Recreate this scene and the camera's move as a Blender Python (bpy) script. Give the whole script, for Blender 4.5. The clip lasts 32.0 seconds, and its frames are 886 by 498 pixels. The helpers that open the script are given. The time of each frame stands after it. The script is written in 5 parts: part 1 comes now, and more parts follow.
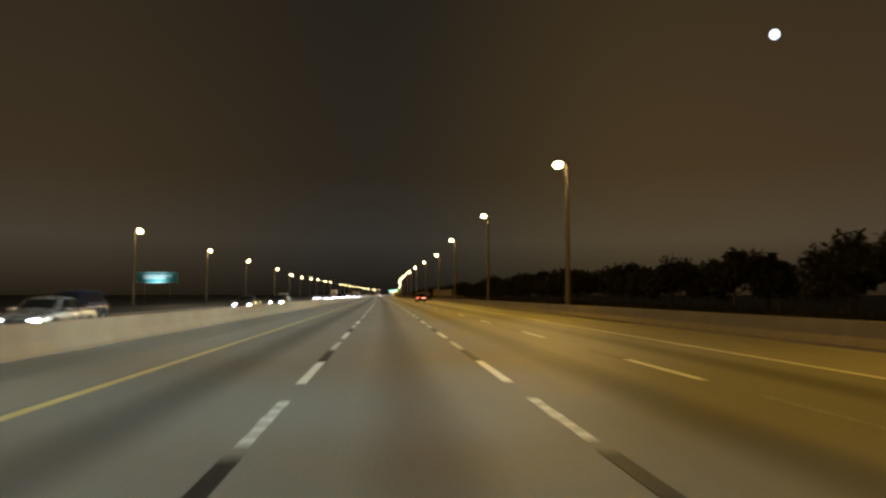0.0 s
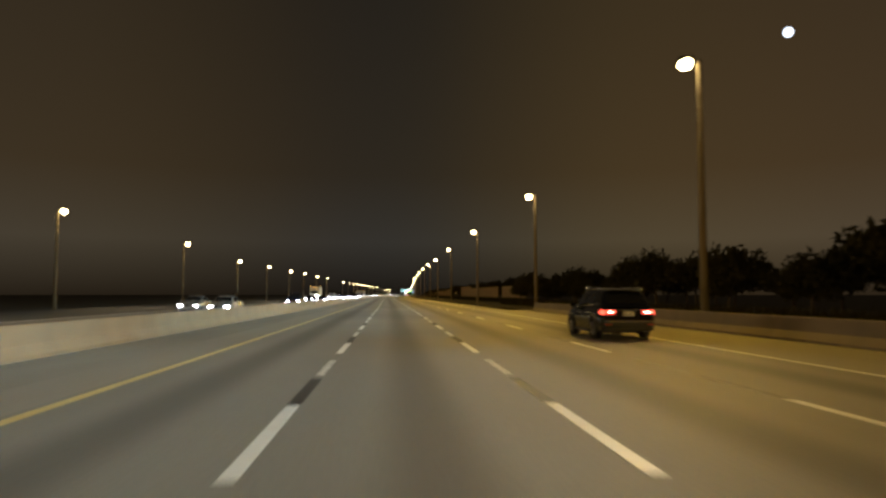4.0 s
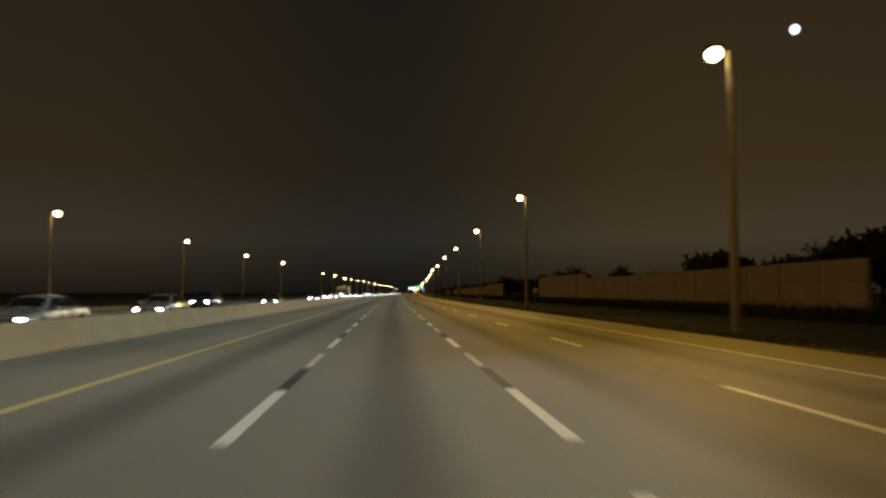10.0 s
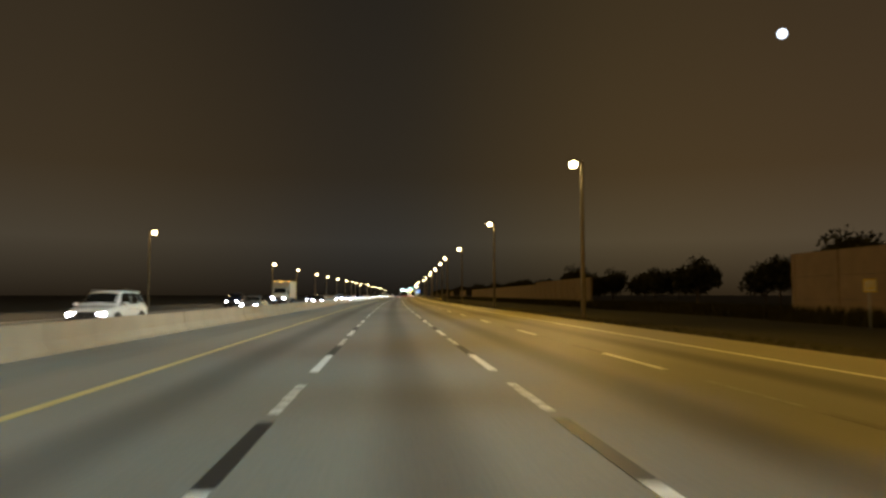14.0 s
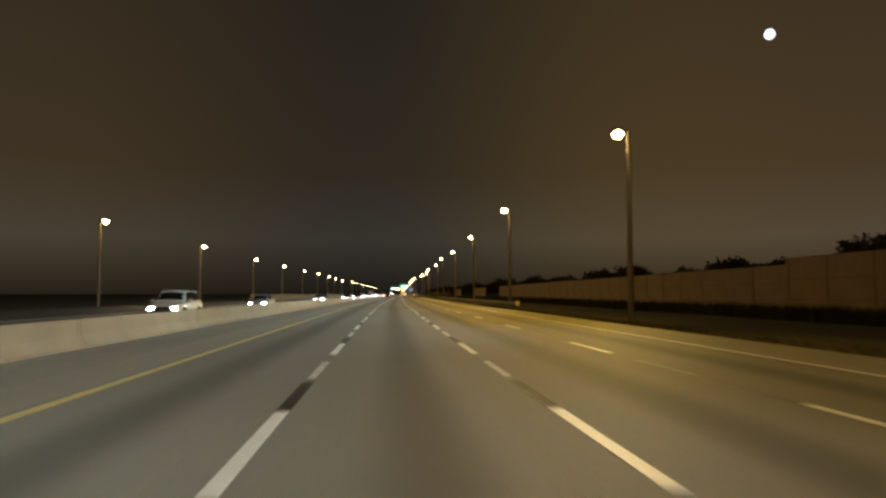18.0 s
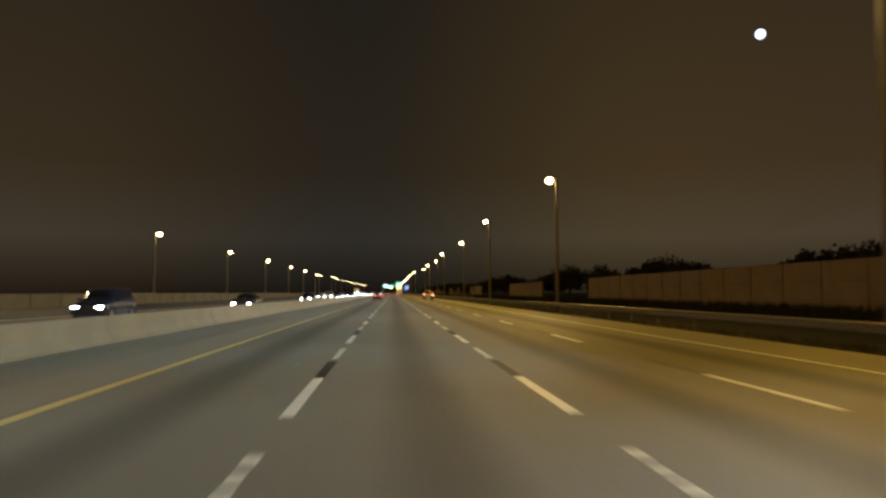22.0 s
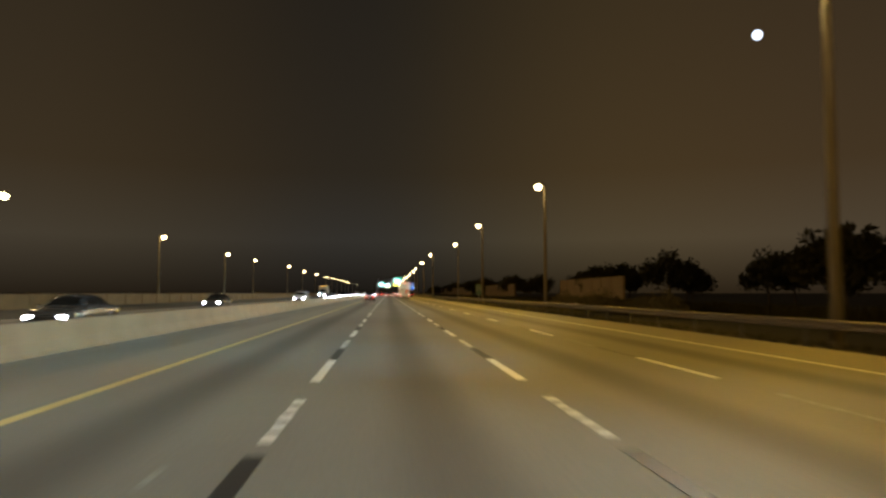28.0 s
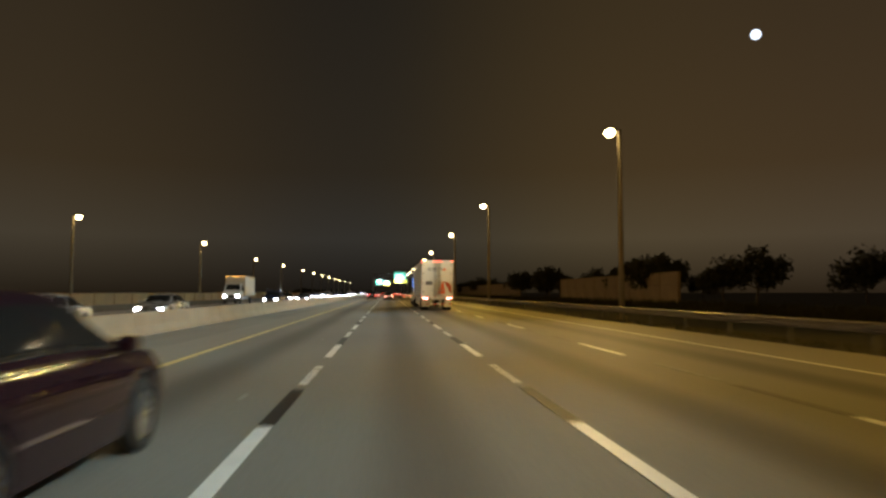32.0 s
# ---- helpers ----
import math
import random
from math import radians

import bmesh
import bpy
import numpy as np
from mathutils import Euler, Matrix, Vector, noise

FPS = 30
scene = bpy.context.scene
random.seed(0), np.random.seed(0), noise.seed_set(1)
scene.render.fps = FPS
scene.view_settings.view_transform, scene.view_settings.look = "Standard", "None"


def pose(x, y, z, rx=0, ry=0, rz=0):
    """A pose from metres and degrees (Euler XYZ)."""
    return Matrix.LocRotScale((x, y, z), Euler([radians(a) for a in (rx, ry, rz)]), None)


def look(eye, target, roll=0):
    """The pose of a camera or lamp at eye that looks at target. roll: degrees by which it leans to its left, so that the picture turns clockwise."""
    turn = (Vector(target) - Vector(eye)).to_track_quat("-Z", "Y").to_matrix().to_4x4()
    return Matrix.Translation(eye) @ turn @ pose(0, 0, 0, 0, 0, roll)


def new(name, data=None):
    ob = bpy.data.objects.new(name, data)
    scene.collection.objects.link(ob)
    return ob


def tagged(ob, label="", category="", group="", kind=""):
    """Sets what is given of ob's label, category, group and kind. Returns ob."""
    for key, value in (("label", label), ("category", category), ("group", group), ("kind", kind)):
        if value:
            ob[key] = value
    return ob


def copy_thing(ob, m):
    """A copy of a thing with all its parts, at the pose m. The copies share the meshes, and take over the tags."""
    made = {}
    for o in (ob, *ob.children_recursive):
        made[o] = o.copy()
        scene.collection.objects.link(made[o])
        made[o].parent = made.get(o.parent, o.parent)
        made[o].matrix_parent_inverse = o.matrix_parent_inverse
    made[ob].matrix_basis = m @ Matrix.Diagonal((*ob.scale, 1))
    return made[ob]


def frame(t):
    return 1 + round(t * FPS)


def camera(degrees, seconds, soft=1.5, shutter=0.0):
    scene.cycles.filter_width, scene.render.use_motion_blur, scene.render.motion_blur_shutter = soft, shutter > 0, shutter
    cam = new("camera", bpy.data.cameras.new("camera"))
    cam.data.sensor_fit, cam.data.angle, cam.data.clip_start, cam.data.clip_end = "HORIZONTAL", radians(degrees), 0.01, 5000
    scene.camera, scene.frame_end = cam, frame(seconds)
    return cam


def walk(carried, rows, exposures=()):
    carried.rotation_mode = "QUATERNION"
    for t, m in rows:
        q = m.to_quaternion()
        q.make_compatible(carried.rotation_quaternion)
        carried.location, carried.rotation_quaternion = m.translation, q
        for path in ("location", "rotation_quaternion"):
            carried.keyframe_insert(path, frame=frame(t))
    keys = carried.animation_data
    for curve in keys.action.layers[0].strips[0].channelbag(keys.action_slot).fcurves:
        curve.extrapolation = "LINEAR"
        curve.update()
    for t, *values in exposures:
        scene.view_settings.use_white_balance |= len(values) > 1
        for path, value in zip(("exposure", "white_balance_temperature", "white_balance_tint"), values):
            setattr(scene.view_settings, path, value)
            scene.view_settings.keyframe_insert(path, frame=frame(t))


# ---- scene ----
# ---------- the line of the road and the camera on it ----------
SPEED = [30.1, 29.39, 29.97, 29.26, 29.53, 29.83, 29.74, 29.63, 29.46]      # m/s, every 4 s
BEND = [0, -0.32, -0.79, -0.71, 0.08, 0.9, 1.73, 1.47, 1.52]              # heading of the road, degrees to the right
YAW = [4.81, 4.95, 4.85, 4.33, 3.88, 3.83, 3.89, 4.43, 4.17, 3.8, 3.46, 3.49, 3.76, 4.02, 4.29, 4.57, 4.71, 4.79, 5.16, 5.42, 5.54, 5.63, 5.81, 5.96, 6.06, 6.3, 6.4, 6.34, 6.02, 6.01, 6.14, 6.17, 6.13]
PITCH = [3.76, 3.76, 3.73, 3.72, 3.75, 3.69, 3.7, 3.63, 3.62, 3.69, 3.61, 3.63, 3.65, 3.68, 3.79, 3.82, 3.79, 3.69, 3.69, 3.75, 3.62, 3.63, 3.58, 3.63, 3.58, 3.57, 3.6, 3.53, 3.61, 3.56, 3.53, 3.48, 3.56]
DRIFT_T = [0, 1, 2, 3, 4, 7, 8, 9, 10, 11, 12, 13, 16, 17, 18, 19, 20, 21, 22, 23, 24, 25, 26, 29, 30, 31, 32]
DRIFT = [-0.06, 0.0, 0.05, 0.0, -0.13, -0.08, 0.07, 0.22, 0.21, 0.1, 0.03, 0.0, -0.12, -0.15, -0.14, -0.1, -0.1, -0.16, -0.22, -0.25, -0.3, -0.31, -0.22, -0.25, -0.21, -0.12, -0.1]                # sideways in the lane, m
EYE = 1.5
ALONG = [0.94, 31.55, 61.67, 89.4, 116.84, 146.03, 175.4, 207.94, 237.29, 267.13, 298.4, 327.09, 356.34, 384.92, 413.55, 442.55, 471.89, 503.52, 531.83, 562.57, 593.04, 621.75, 650.4, 680.38, 712.14, 743.29, 770.05, 800.53, 829.87, 859.28, 888.83, 919.91, 947.4]      # the camera's way along the road, each second


def spline(step, v, t):
    n = len(v)
    a, b = np.zeros((n, n)), np.zeros(n)
    a[0, 0] = a[-1, -1] = 1
    for i in range(1, n - 1):
        a[i, i - 1:i + 2] = (1, 4, 1)
        b[i] = 6 * (v[i - 1] - 2 * v[i] + v[i + 1]) / step ** 2
    m = np.linalg.solve(a, b)
    i = np.clip((t / step).astype(int), 0, n - 2)
    p = t / step - i
    q = 1 - p
    v = np.array(v)
    return q * v[i] + p * v[i + 1] + ((q ** 3 - q) * m[i] + (p ** 3 - p) * m[i + 1]) * step ** 2 / 6


TIMES = np.arange(0, 32.01, 0.05)
V_T = spline(4.0, SPEED, TIMES)
H_T = np.radians(spline(4.0, BEND, TIMES))
S_T = np.concatenate([[0], np.cumsum(V_T[:-1] * 0.05)])
X_T = np.concatenate([[0], np.cumsum((V_T * np.sin(H_T))[:-1] * 0.05)])
Y_T = np.concatenate([[0], np.cumsum((V_T * np.cos(H_T))[:-1] * 0.05)])


def heading(s):
    return float(np.interp(s, S_T, H_T))


def at(s, d=0.0, z=0.0):
    """The point s metres along the road and d metres to the right of its reference line."""
    h = heading(s)
    if s < 0:
        x, y = 0.0, s
    elif s > S_T[-1]:
        x, y = X_T[-1] + (s - S_T[-1]) * math.sin(h), Y_T[-1] + (s - S_T[-1]) * math.cos(h)
    else:
        x, y = float(np.interp(s, S_T, X_T)), float(np.interp(s, S_T, Y_T))
    return Vector((x + d * math.cos(h), y - d * math.sin(h), z))


def spot_on(s, d=0.0, z=0.0, turn=0.0):
    """The pose of a thing that stands there and faces along the road, turned by so many degrees."""
    return Matrix.Translation(at(s, d, z)) @ Matrix.Rotation(-heading(s) + radians(turn), 4, "Z")


cam = camera(65, 32.0, soft=2.7, shutter=0.4)
ROWS = []
for i in range(33):
    eye = at(ALONG[i], float(np.interp(i, DRIFT_T, DRIFT)), EYE)
    y, p = radians(YAW[i]), radians(PITCH[i])
    ROWS.append((i, look(eye, eye + Vector((math.sin(y) * math.cos(p), math.cos(y) * math.cos(p), math.sin(p))))))
walk(cam, ROWS, [(0, 0.27), (1, 0.07), (2, 0.27), (3, 0.12), (4, 0.27), (7, -0.13), (9, -0.33), (11, -0.1), (13, 0.27), (16, 0.42), (17, 0.12), (18, 0.4), (19, 0.32), (20, 0.17), (22, 0.05), (25, 0.0), (26, 0.17), (27, 0.17), (29, 0.27), (32, 0.2)])

# ---------- night sky: dark, with town glow low down, and the moon ----------
world = bpy.data.worlds.new("night")
scene.world = world
world.use_nodes = True
wn, wl = world.node_tree.nodes, world.node_tree.links
wn.clear()
w_out, w_bg = wn.new("ShaderNodeOutputWorld"), wn.new("ShaderNodeBackground")
w_co = wn.new("ShaderNodeTexCoord")
w_sep = wn.new("ShaderNodeSeparateXYZ")
w_ramp = wn.new("ShaderNodeValToRGB")
wl.new(w_co.outputs["Generated"], w_sep.inputs[0])
wl.new(w_sep.outputs["Z"], w_ramp.inputs[0])
e = w_ramp.color_ramp.elements
e[0].position, e[0].color = 0.0, (0.030, 0.025, 0.020, 1)
e[1].position, e[1].color = 0.55, (0.038, 0.034, 0.029, 1)
low = w_ramp.color_ramp.elements.new(0.075)
low.color = (0.092, 0.086, 0.076, 1)
mid = w_ramp.color_ramp.elements.new(0.17)
mid.color = (0.072, 0.058, 0.041, 1)
MOON_AZ, MOON_EL = radians(30.81), radians(18.95)
w_dot = wn.new("ShaderNodeVectorMath")
w_dot.operation = "DOT_PRODUCT"
w_dot.inputs[1].default_value = (math.sin(MOON_AZ) * math.cos(MOON_EL), math.cos(MOON_AZ) * math.cos(MOON_EL), math.sin(MOON_EL))
wl.new(w_co.outputs["Generated"], w_dot.inputs[0])
w_disc = wn.new("ShaderNodeMapRange")
w_disc.inputs[1].default_value, w_disc.inputs[2].default_value = math.cos(radians(0.39)), math.cos(radians(0.31))
wl.new(w_dot.outputs["Value"], w_disc.inputs[0])
w_mix = wn.new("ShaderNodeMix")
w_mix.data_type = "RGBA"
w_mix.inputs[7].default_value = (1.6, 1.8, 2.1, 1)
wl.new(w_disc.outputs[0], w_mix.inputs[0])
# sky brightened to both sides of the road, in place of the glare round the lamps
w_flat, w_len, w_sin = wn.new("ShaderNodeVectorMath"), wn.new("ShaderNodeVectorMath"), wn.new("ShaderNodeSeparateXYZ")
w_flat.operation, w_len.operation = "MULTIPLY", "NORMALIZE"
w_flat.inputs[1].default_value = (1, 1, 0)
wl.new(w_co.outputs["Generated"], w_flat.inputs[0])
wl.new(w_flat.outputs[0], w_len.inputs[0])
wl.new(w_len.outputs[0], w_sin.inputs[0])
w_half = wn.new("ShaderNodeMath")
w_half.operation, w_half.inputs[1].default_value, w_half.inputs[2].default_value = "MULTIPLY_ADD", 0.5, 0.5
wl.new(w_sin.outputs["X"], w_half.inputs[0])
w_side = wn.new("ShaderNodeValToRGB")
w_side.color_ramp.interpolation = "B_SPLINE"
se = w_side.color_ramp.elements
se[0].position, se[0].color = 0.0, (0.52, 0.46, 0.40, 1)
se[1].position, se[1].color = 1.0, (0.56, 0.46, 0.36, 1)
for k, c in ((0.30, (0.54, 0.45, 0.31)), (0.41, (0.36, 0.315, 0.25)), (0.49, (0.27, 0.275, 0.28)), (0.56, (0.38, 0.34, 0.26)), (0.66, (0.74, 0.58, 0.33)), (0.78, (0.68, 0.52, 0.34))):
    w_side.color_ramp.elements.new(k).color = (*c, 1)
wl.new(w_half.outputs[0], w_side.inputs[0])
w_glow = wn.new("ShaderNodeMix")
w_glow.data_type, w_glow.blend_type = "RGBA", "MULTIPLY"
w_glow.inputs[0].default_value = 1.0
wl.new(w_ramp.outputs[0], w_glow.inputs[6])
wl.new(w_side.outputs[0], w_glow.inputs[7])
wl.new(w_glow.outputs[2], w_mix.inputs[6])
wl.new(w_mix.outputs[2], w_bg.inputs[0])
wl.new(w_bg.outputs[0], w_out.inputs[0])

# heads of the street lamps: along the road, out to the side, height
LAMPS_RIGHT = [(-40, 14.6, 12.6), (7, 14.4, 12.4), (54.8, 13.8, 12), (103.3, 14.9, 13.4), (150.9, 15, 13.5), (192.7, 15.3, 12.5), (240.8, 15.1, 12.9), (285.2, 14.6, 12.6), (327.6, 14.5, 12.2), (378.8, 15.3, 12.8), (423.9, 15.4, 12.9), (470.3, 15.4, 12.6), (522.8, 15.6, 12.9), (577.5, 15.5, 12.5), (622, 14.9, 12.6), (672.4, 15.8, 13.1), (718.8, 15.6, 12.9), (763.6, 15.1, 13.3), (810.8, 15.8, 13.1), (852.5, 14.4, 12.9), (902.3, 15.8, 12.9), (949.8, 15.6, 13.3), (996, 16, 13.2), (1037.9, 12.6, 13), (1075.2, 11.8, 12.2), (1136.9, 12, 12.5)]
LAMPS_LEFT = [(-40, -35.5, 10.8), (8, -35.3, 10.8), (54, -35, 10.7), (100.5, -33.8, 10.5), (150.6, -36.1, 10.9), (197.6, -36.7, 11), (239, -34.6, 10.3), (286.7, -35.5, 9.6), (329.7, -35.7, 9.9), (374.9, -35.4, 10.1), (423.8, -36.2, 10.8), (468, -35.5, 10.6), (521, -35.8, 11.1), (621.3, -35.7, 10.7), (665.9, -35.7, 10.6), (710, -35, 10.3), (761.1, -36.4, 10.7), (809.3, -36.5, 10.7), (853.3, -35.7, 10.7), (895.9, -35.2, 10.5), (944.6, -36.2, 10.6), (988.8, -36, 10.2), (1038.7, -39.2, 11.2), (1088.3, -36.3, 11.4), (1162.8, -39.9, 11.7), (1214.5, -39.2, 11.8)]
# The heads on the near side throw wide sodium light on the slow lanes and the verge, and amber-white light farther
# across.
# Narrow white beams are added to them in place of the camera car's headlights on the fast lanes. The heads on the far
# side are weak and serve the other carriageway. Per beam: aim from the head, watts, colour, cone.
SODIUM, HEADLIGHT_FILL, AMBER_WHITE = (1.0, 0.57, 0.05), (0.61, 0.95, 1.06), (1.0, 0.71, 0.35)
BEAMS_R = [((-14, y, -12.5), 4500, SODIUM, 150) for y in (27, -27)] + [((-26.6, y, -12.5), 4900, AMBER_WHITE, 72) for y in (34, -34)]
BEAMS_R += [((-21.7, 0, -12.5), 4100, HEADLIGHT_FILL, 48)] + [((-23.9, y, -12.5), 8500, HEADLIGHT_FILL, 49) for y in (8.9, -8.9)] + [((-29.9, y, -12.5), 13600, HEADLIGHT_FILL, 45) for y in (31.8, -31.8)]
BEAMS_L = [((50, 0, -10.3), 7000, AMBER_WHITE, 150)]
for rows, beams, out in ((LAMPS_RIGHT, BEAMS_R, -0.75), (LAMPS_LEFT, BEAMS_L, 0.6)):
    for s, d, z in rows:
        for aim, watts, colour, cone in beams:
            data = bpy.data.lights.new("street_and_fill_light", "SPOT")
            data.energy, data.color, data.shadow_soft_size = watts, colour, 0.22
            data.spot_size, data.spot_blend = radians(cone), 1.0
            new("street_and_fill_light", data).matrix_world = spot_on(s, d + out, z - 0.32) @ look((0, 0, 0), aim)

# ---------- materials ----------
def mat(name, colour, rough=0.6, metal=0.0, vary=0.15, scale=3.0, fine=60.0, bump=0.1, coat=0.0, spec=0.5, glow=None, glow_colour=None, uv=False, stretch=(1, 1, 1)):
    """A surface with two scales of variation in colour and roughness, and fine relief."""
    m = bpy.data.materials.new(name)
    m.use_nodes = True
    n, l = m.node_tree.nodes, m.node_tree.links
    b = n["Principled BSDF"]
    b.inputs["Metallic"].default_value = metal
    b.inputs["Coat Weight"].default_value = coat
    b.inputs["Specular IOR Level"].default_value = spec
    b.inputs["Coat Roughness"].default_value = 0.06
    co = n.new("ShaderNodeTexCoord")
    mp = n.new("ShaderNodeMapping")
    mp.inputs["Scale"].default_value = stretch
    l.new(co.outputs["UV" if uv else "Object"], mp.inputs[0])
    big, small = n.new("ShaderNodeTexNoise"), n.new("ShaderNodeTexNoise")
    big.inputs["Scale"].default_value, small.inputs["Scale"].default_value = scale, fine
    big.inputs["Detail"].default_value = 5
    for t in (big, small):
        l.new(mp.outputs[0], t.inputs["Vector"])
    mix = n.new("ShaderNodeMath")
    mix.operation = "MULTIPLY_ADD"
    mix.inputs[1].default_value = 0.7
    l.new(big.outputs[0], mix.inputs[0])
    half = n.new("ShaderNodeMath")
    half.operation = "MULTIPLY"
    half.inputs[1].default_value = 0.3
    l.new(small.outputs[0], half.inputs[0])
    l.new(half.outputs[0], mix.inputs[2])
    ramp = n.new("ShaderNodeValToRGB")
    ramp.color_ramp.elements[0].position, ramp.color_ramp.elements[1].position = 0.3, 0.7
    ramp.color_ramp.elements[0].color = (*[c * (1 - vary) for c in colour], 1)
    ramp.color_ramp.elements[1].color = (*[min(1, c * (1 + vary)) for c in colour], 1)
    l.new(mix.outputs[0], ramp.inputs[0])
    l.new(ramp.outputs[0], b.inputs["Base Color"])
    rr = n.new("ShaderNodeMapRange")
    rr.inputs[3].default_value, rr.inputs[4].default_value = max(0.02, rough - 0.1), max(0.03, min(1, rough + 0.1))
    l.new(mix.outputs[0], rr.inputs[0])
    l.new(rr.outputs[0], b.inputs["Roughness"])
    if bump:
        bp = n.new("ShaderNodeBump")
        bp.inputs["Strength"].default_value, bp.inputs["Distance"].default_value = bump, 0.01
        l.new(small.outputs[0], bp.inputs["Height"])
        l.new(bp.outputs[0], b.inputs["Normal"])
    if glow:
        b.inputs["Emission Strength"].default_value = glow
        b.inputs["Emission Color"].default_value = (*(glow_colour or colour), 1)
    return m


def road_surface(name, colour, lane0, lane_w):
    """Worn concrete paving: oil down the middle of every lane, polished wheel tracks, patches and streaks along the road. UV: metres across and along."""
    m = mat(name, colour, rough=0.7, spec=0.35, vary=0.16, scale=0.35, fine=22.0, bump=0.25, uv=True, stretch=(1, 0.12, 1))
    n, l = m.node_tree.nodes, m.node_tree.links
    b = n["Principled BSDF"]
    ramp = b.inputs["Base Color"].links[0].from_node
    uvn = n.new("ShaderNodeUVMap")
    sep = n.new("ShaderNodeSeparateXYZ")
    l.new(uvn.outputs[0], sep.inputs[0])

    def step(op, a, v):
        k = n.new("ShaderNodeMath")
        k.operation = op
        for socket, val in zip(k.inputs, (a, v)):
            if isinstance(val, (int, float)):
                socket.default_value = val
            else:
                l.new(val, socket)
        return k.outputs[0]

    wob = n.new("ShaderNodeTexNoise")
    wob.inputs["Scale"].default_value = 0.02
    l.new(uvn.outputs[0], wob.inputs["Vector"])
    u = step("ADD", sep.outputs[0], step("MULTIPLY", wob.outputs[0], 0.5))
    f = step("FRACT", step("DIVIDE", step("SUBTRACT", u, lane0 + 0.25), lane_w), 0)
    off = step("ABSOLUTE", step("SUBTRACT", f, 0.5), 0)
    oil = n.new("ShaderNodeMapRange")
    oil.interpolation_type = "SMOOTHSTEP"
    for i, v in zip((1, 2, 3, 4), (0.02, 0.24, 0.55, 1.0)):
        oil.inputs[i].default_value = v
    l.new(off, oil.inputs[0])
    patch = n.new("ShaderNodeTexNoise")
    patch.inputs["Scale"].default_value = 0.05
    patch.inputs["Detail"].default_value = 3
    l.new(uvn.outputs[0], patch.inputs["Vector"])
    pr = n.new("ShaderNodeMapRange")
    for i, v in zip((1, 2, 3, 4), (0.3, 0.7, 0.8, 1.12)):
        pr.inputs[i].default_value = v
    l.new(patch.outputs[0], pr.inputs[0])
    k = step("MULTIPLY", oil.outputs[0], pr.outputs[0])
    mul = n.new("ShaderNodeVectorMath")
    mul.operation = "SCALE"
    l.new(ramp.outputs[0], mul.inputs[0])
    l.new(k, mul.inputs["Scale"])
    l.new(mul.outputs[0], b.inputs["Base Color"])
    return m


ROAD = road_surface("worn_concrete_paving", (0.232, 0.224, 0.208), -1.45, 3.5)
ROAD_FAR = road_surface("worn_concrete_paving_opposite", (0.22, 0.208, 0.19), -10.4, 3.52)
SHOULDER = mat("shoulder_concrete", (0.27, 0.25, 0.22), 0.75, vary=0.14, scale=0.4, fine=18, uv=True, stretch=(1, 0.15, 1))
ASPHALT = mat("shoulder_asphalt", (0.245, 0.228, 0.2), 0.8, vary=0.2, scale=0.5, fine=25, uv=True, stretch=(1, 0.2, 1))
ASPHALT_DARK = mat("dark_asphalt", (0.06, 0.056, 0.05), 0.85, vary=0.25, scale=0.5, fine=25, uv=True, stretch=(1, 0.2, 1))
GRASS_EARTH = mat("grassy_earth", (0.036, 0.029, 0.013), 0.95, vary=0.4, scale=0.25, fine=9, bump=0.6)
BUSH_LEAF = mat("dry_bush_leaf", (0.12, 0.095, 0.04), 0.8, vary=0.35, scale=1.2, fine=12)
BLADES = mat("grass_blades", (0.05, 0.043, 0.018), 0.85, vary=0.35, scale=2)
CONCRETE = mat("barrier_concrete", (0.31, 0.237, 0.158), 0.8, vary=0.16, scale=0.7, fine=30, bump=0.2)
WALL_CONC = mat("noise_wall_concrete", (0.26, 0.175, 0.085), 0.85, vary=0.18, scale=0.6, fine=24, bump=0.3)
WHITE_LINE = mat("white_road_paint", (0.82, 0.82, 0.81), 0.5, vary=0.14, scale=2.5, fine=40, bump=0.15)
YELLOW_LINE = mat("yellow_road_paint", (0.66, 0.53, 0.22), 0.55, vary=0.16, scale=1.5, fine=40, bump=0.15)
BLACK_LINE = mat("black_contrast_paint", (0.022, 0.022, 0.023), 0.6, vary=0.3, scale=2.5, fine=40)
FADED_BLACK = mat("faded_black_paint", (0.15, 0.14, 0.13), 0.65, vary=0.35, scale=4, fine=40)
WORN_LINE = mat("worn_white_paint", (0.70, 0.70, 0.68), 0.6, vary=0.25, scale=6, fine=40)
OLD_PAINT = mat("old_faded_paint", (0.28, 0.285, 0.27), 0.7, vary=0.25, scale=6, fine=40)
PARAPET_CONC = mat("weathered_parapet_concrete", (0.22, 0.18, 0.13), 0.85, vary=0.22, scale=0.6, fine=26, bump=0.25)
RAIL_STEEL = mat("weathered_rail_steel", (0.2, 0.17, 0.13), 0.6, metal=0.4, vary=0.2, scale=3, fine=40)
STEEL = mat("galvanised_steel", (0.33, 0.32, 0.29), 0.55, metal=0.6, vary=0.15, scale=4, fine=50)
POLE_CONC = mat("pole_concrete", (0.23, 0.185, 0.115), 0.8, vary=0.12, scale=1.5, fine=40)
DARK_METAL = mat("dark_metal", (0.05, 0.05, 0.05), 0.5, metal=0.6)
LENS_GLOW = mat("sodium_lens", (0.9, 0.8, 0.6), 0.3, glow=22.0, glow_colour=(1.0, 0.78, 0.36), bump=0)
RUBBER = mat("tyre_rubber", (0.018, 0.018, 0.018), 0.85, scale=12)
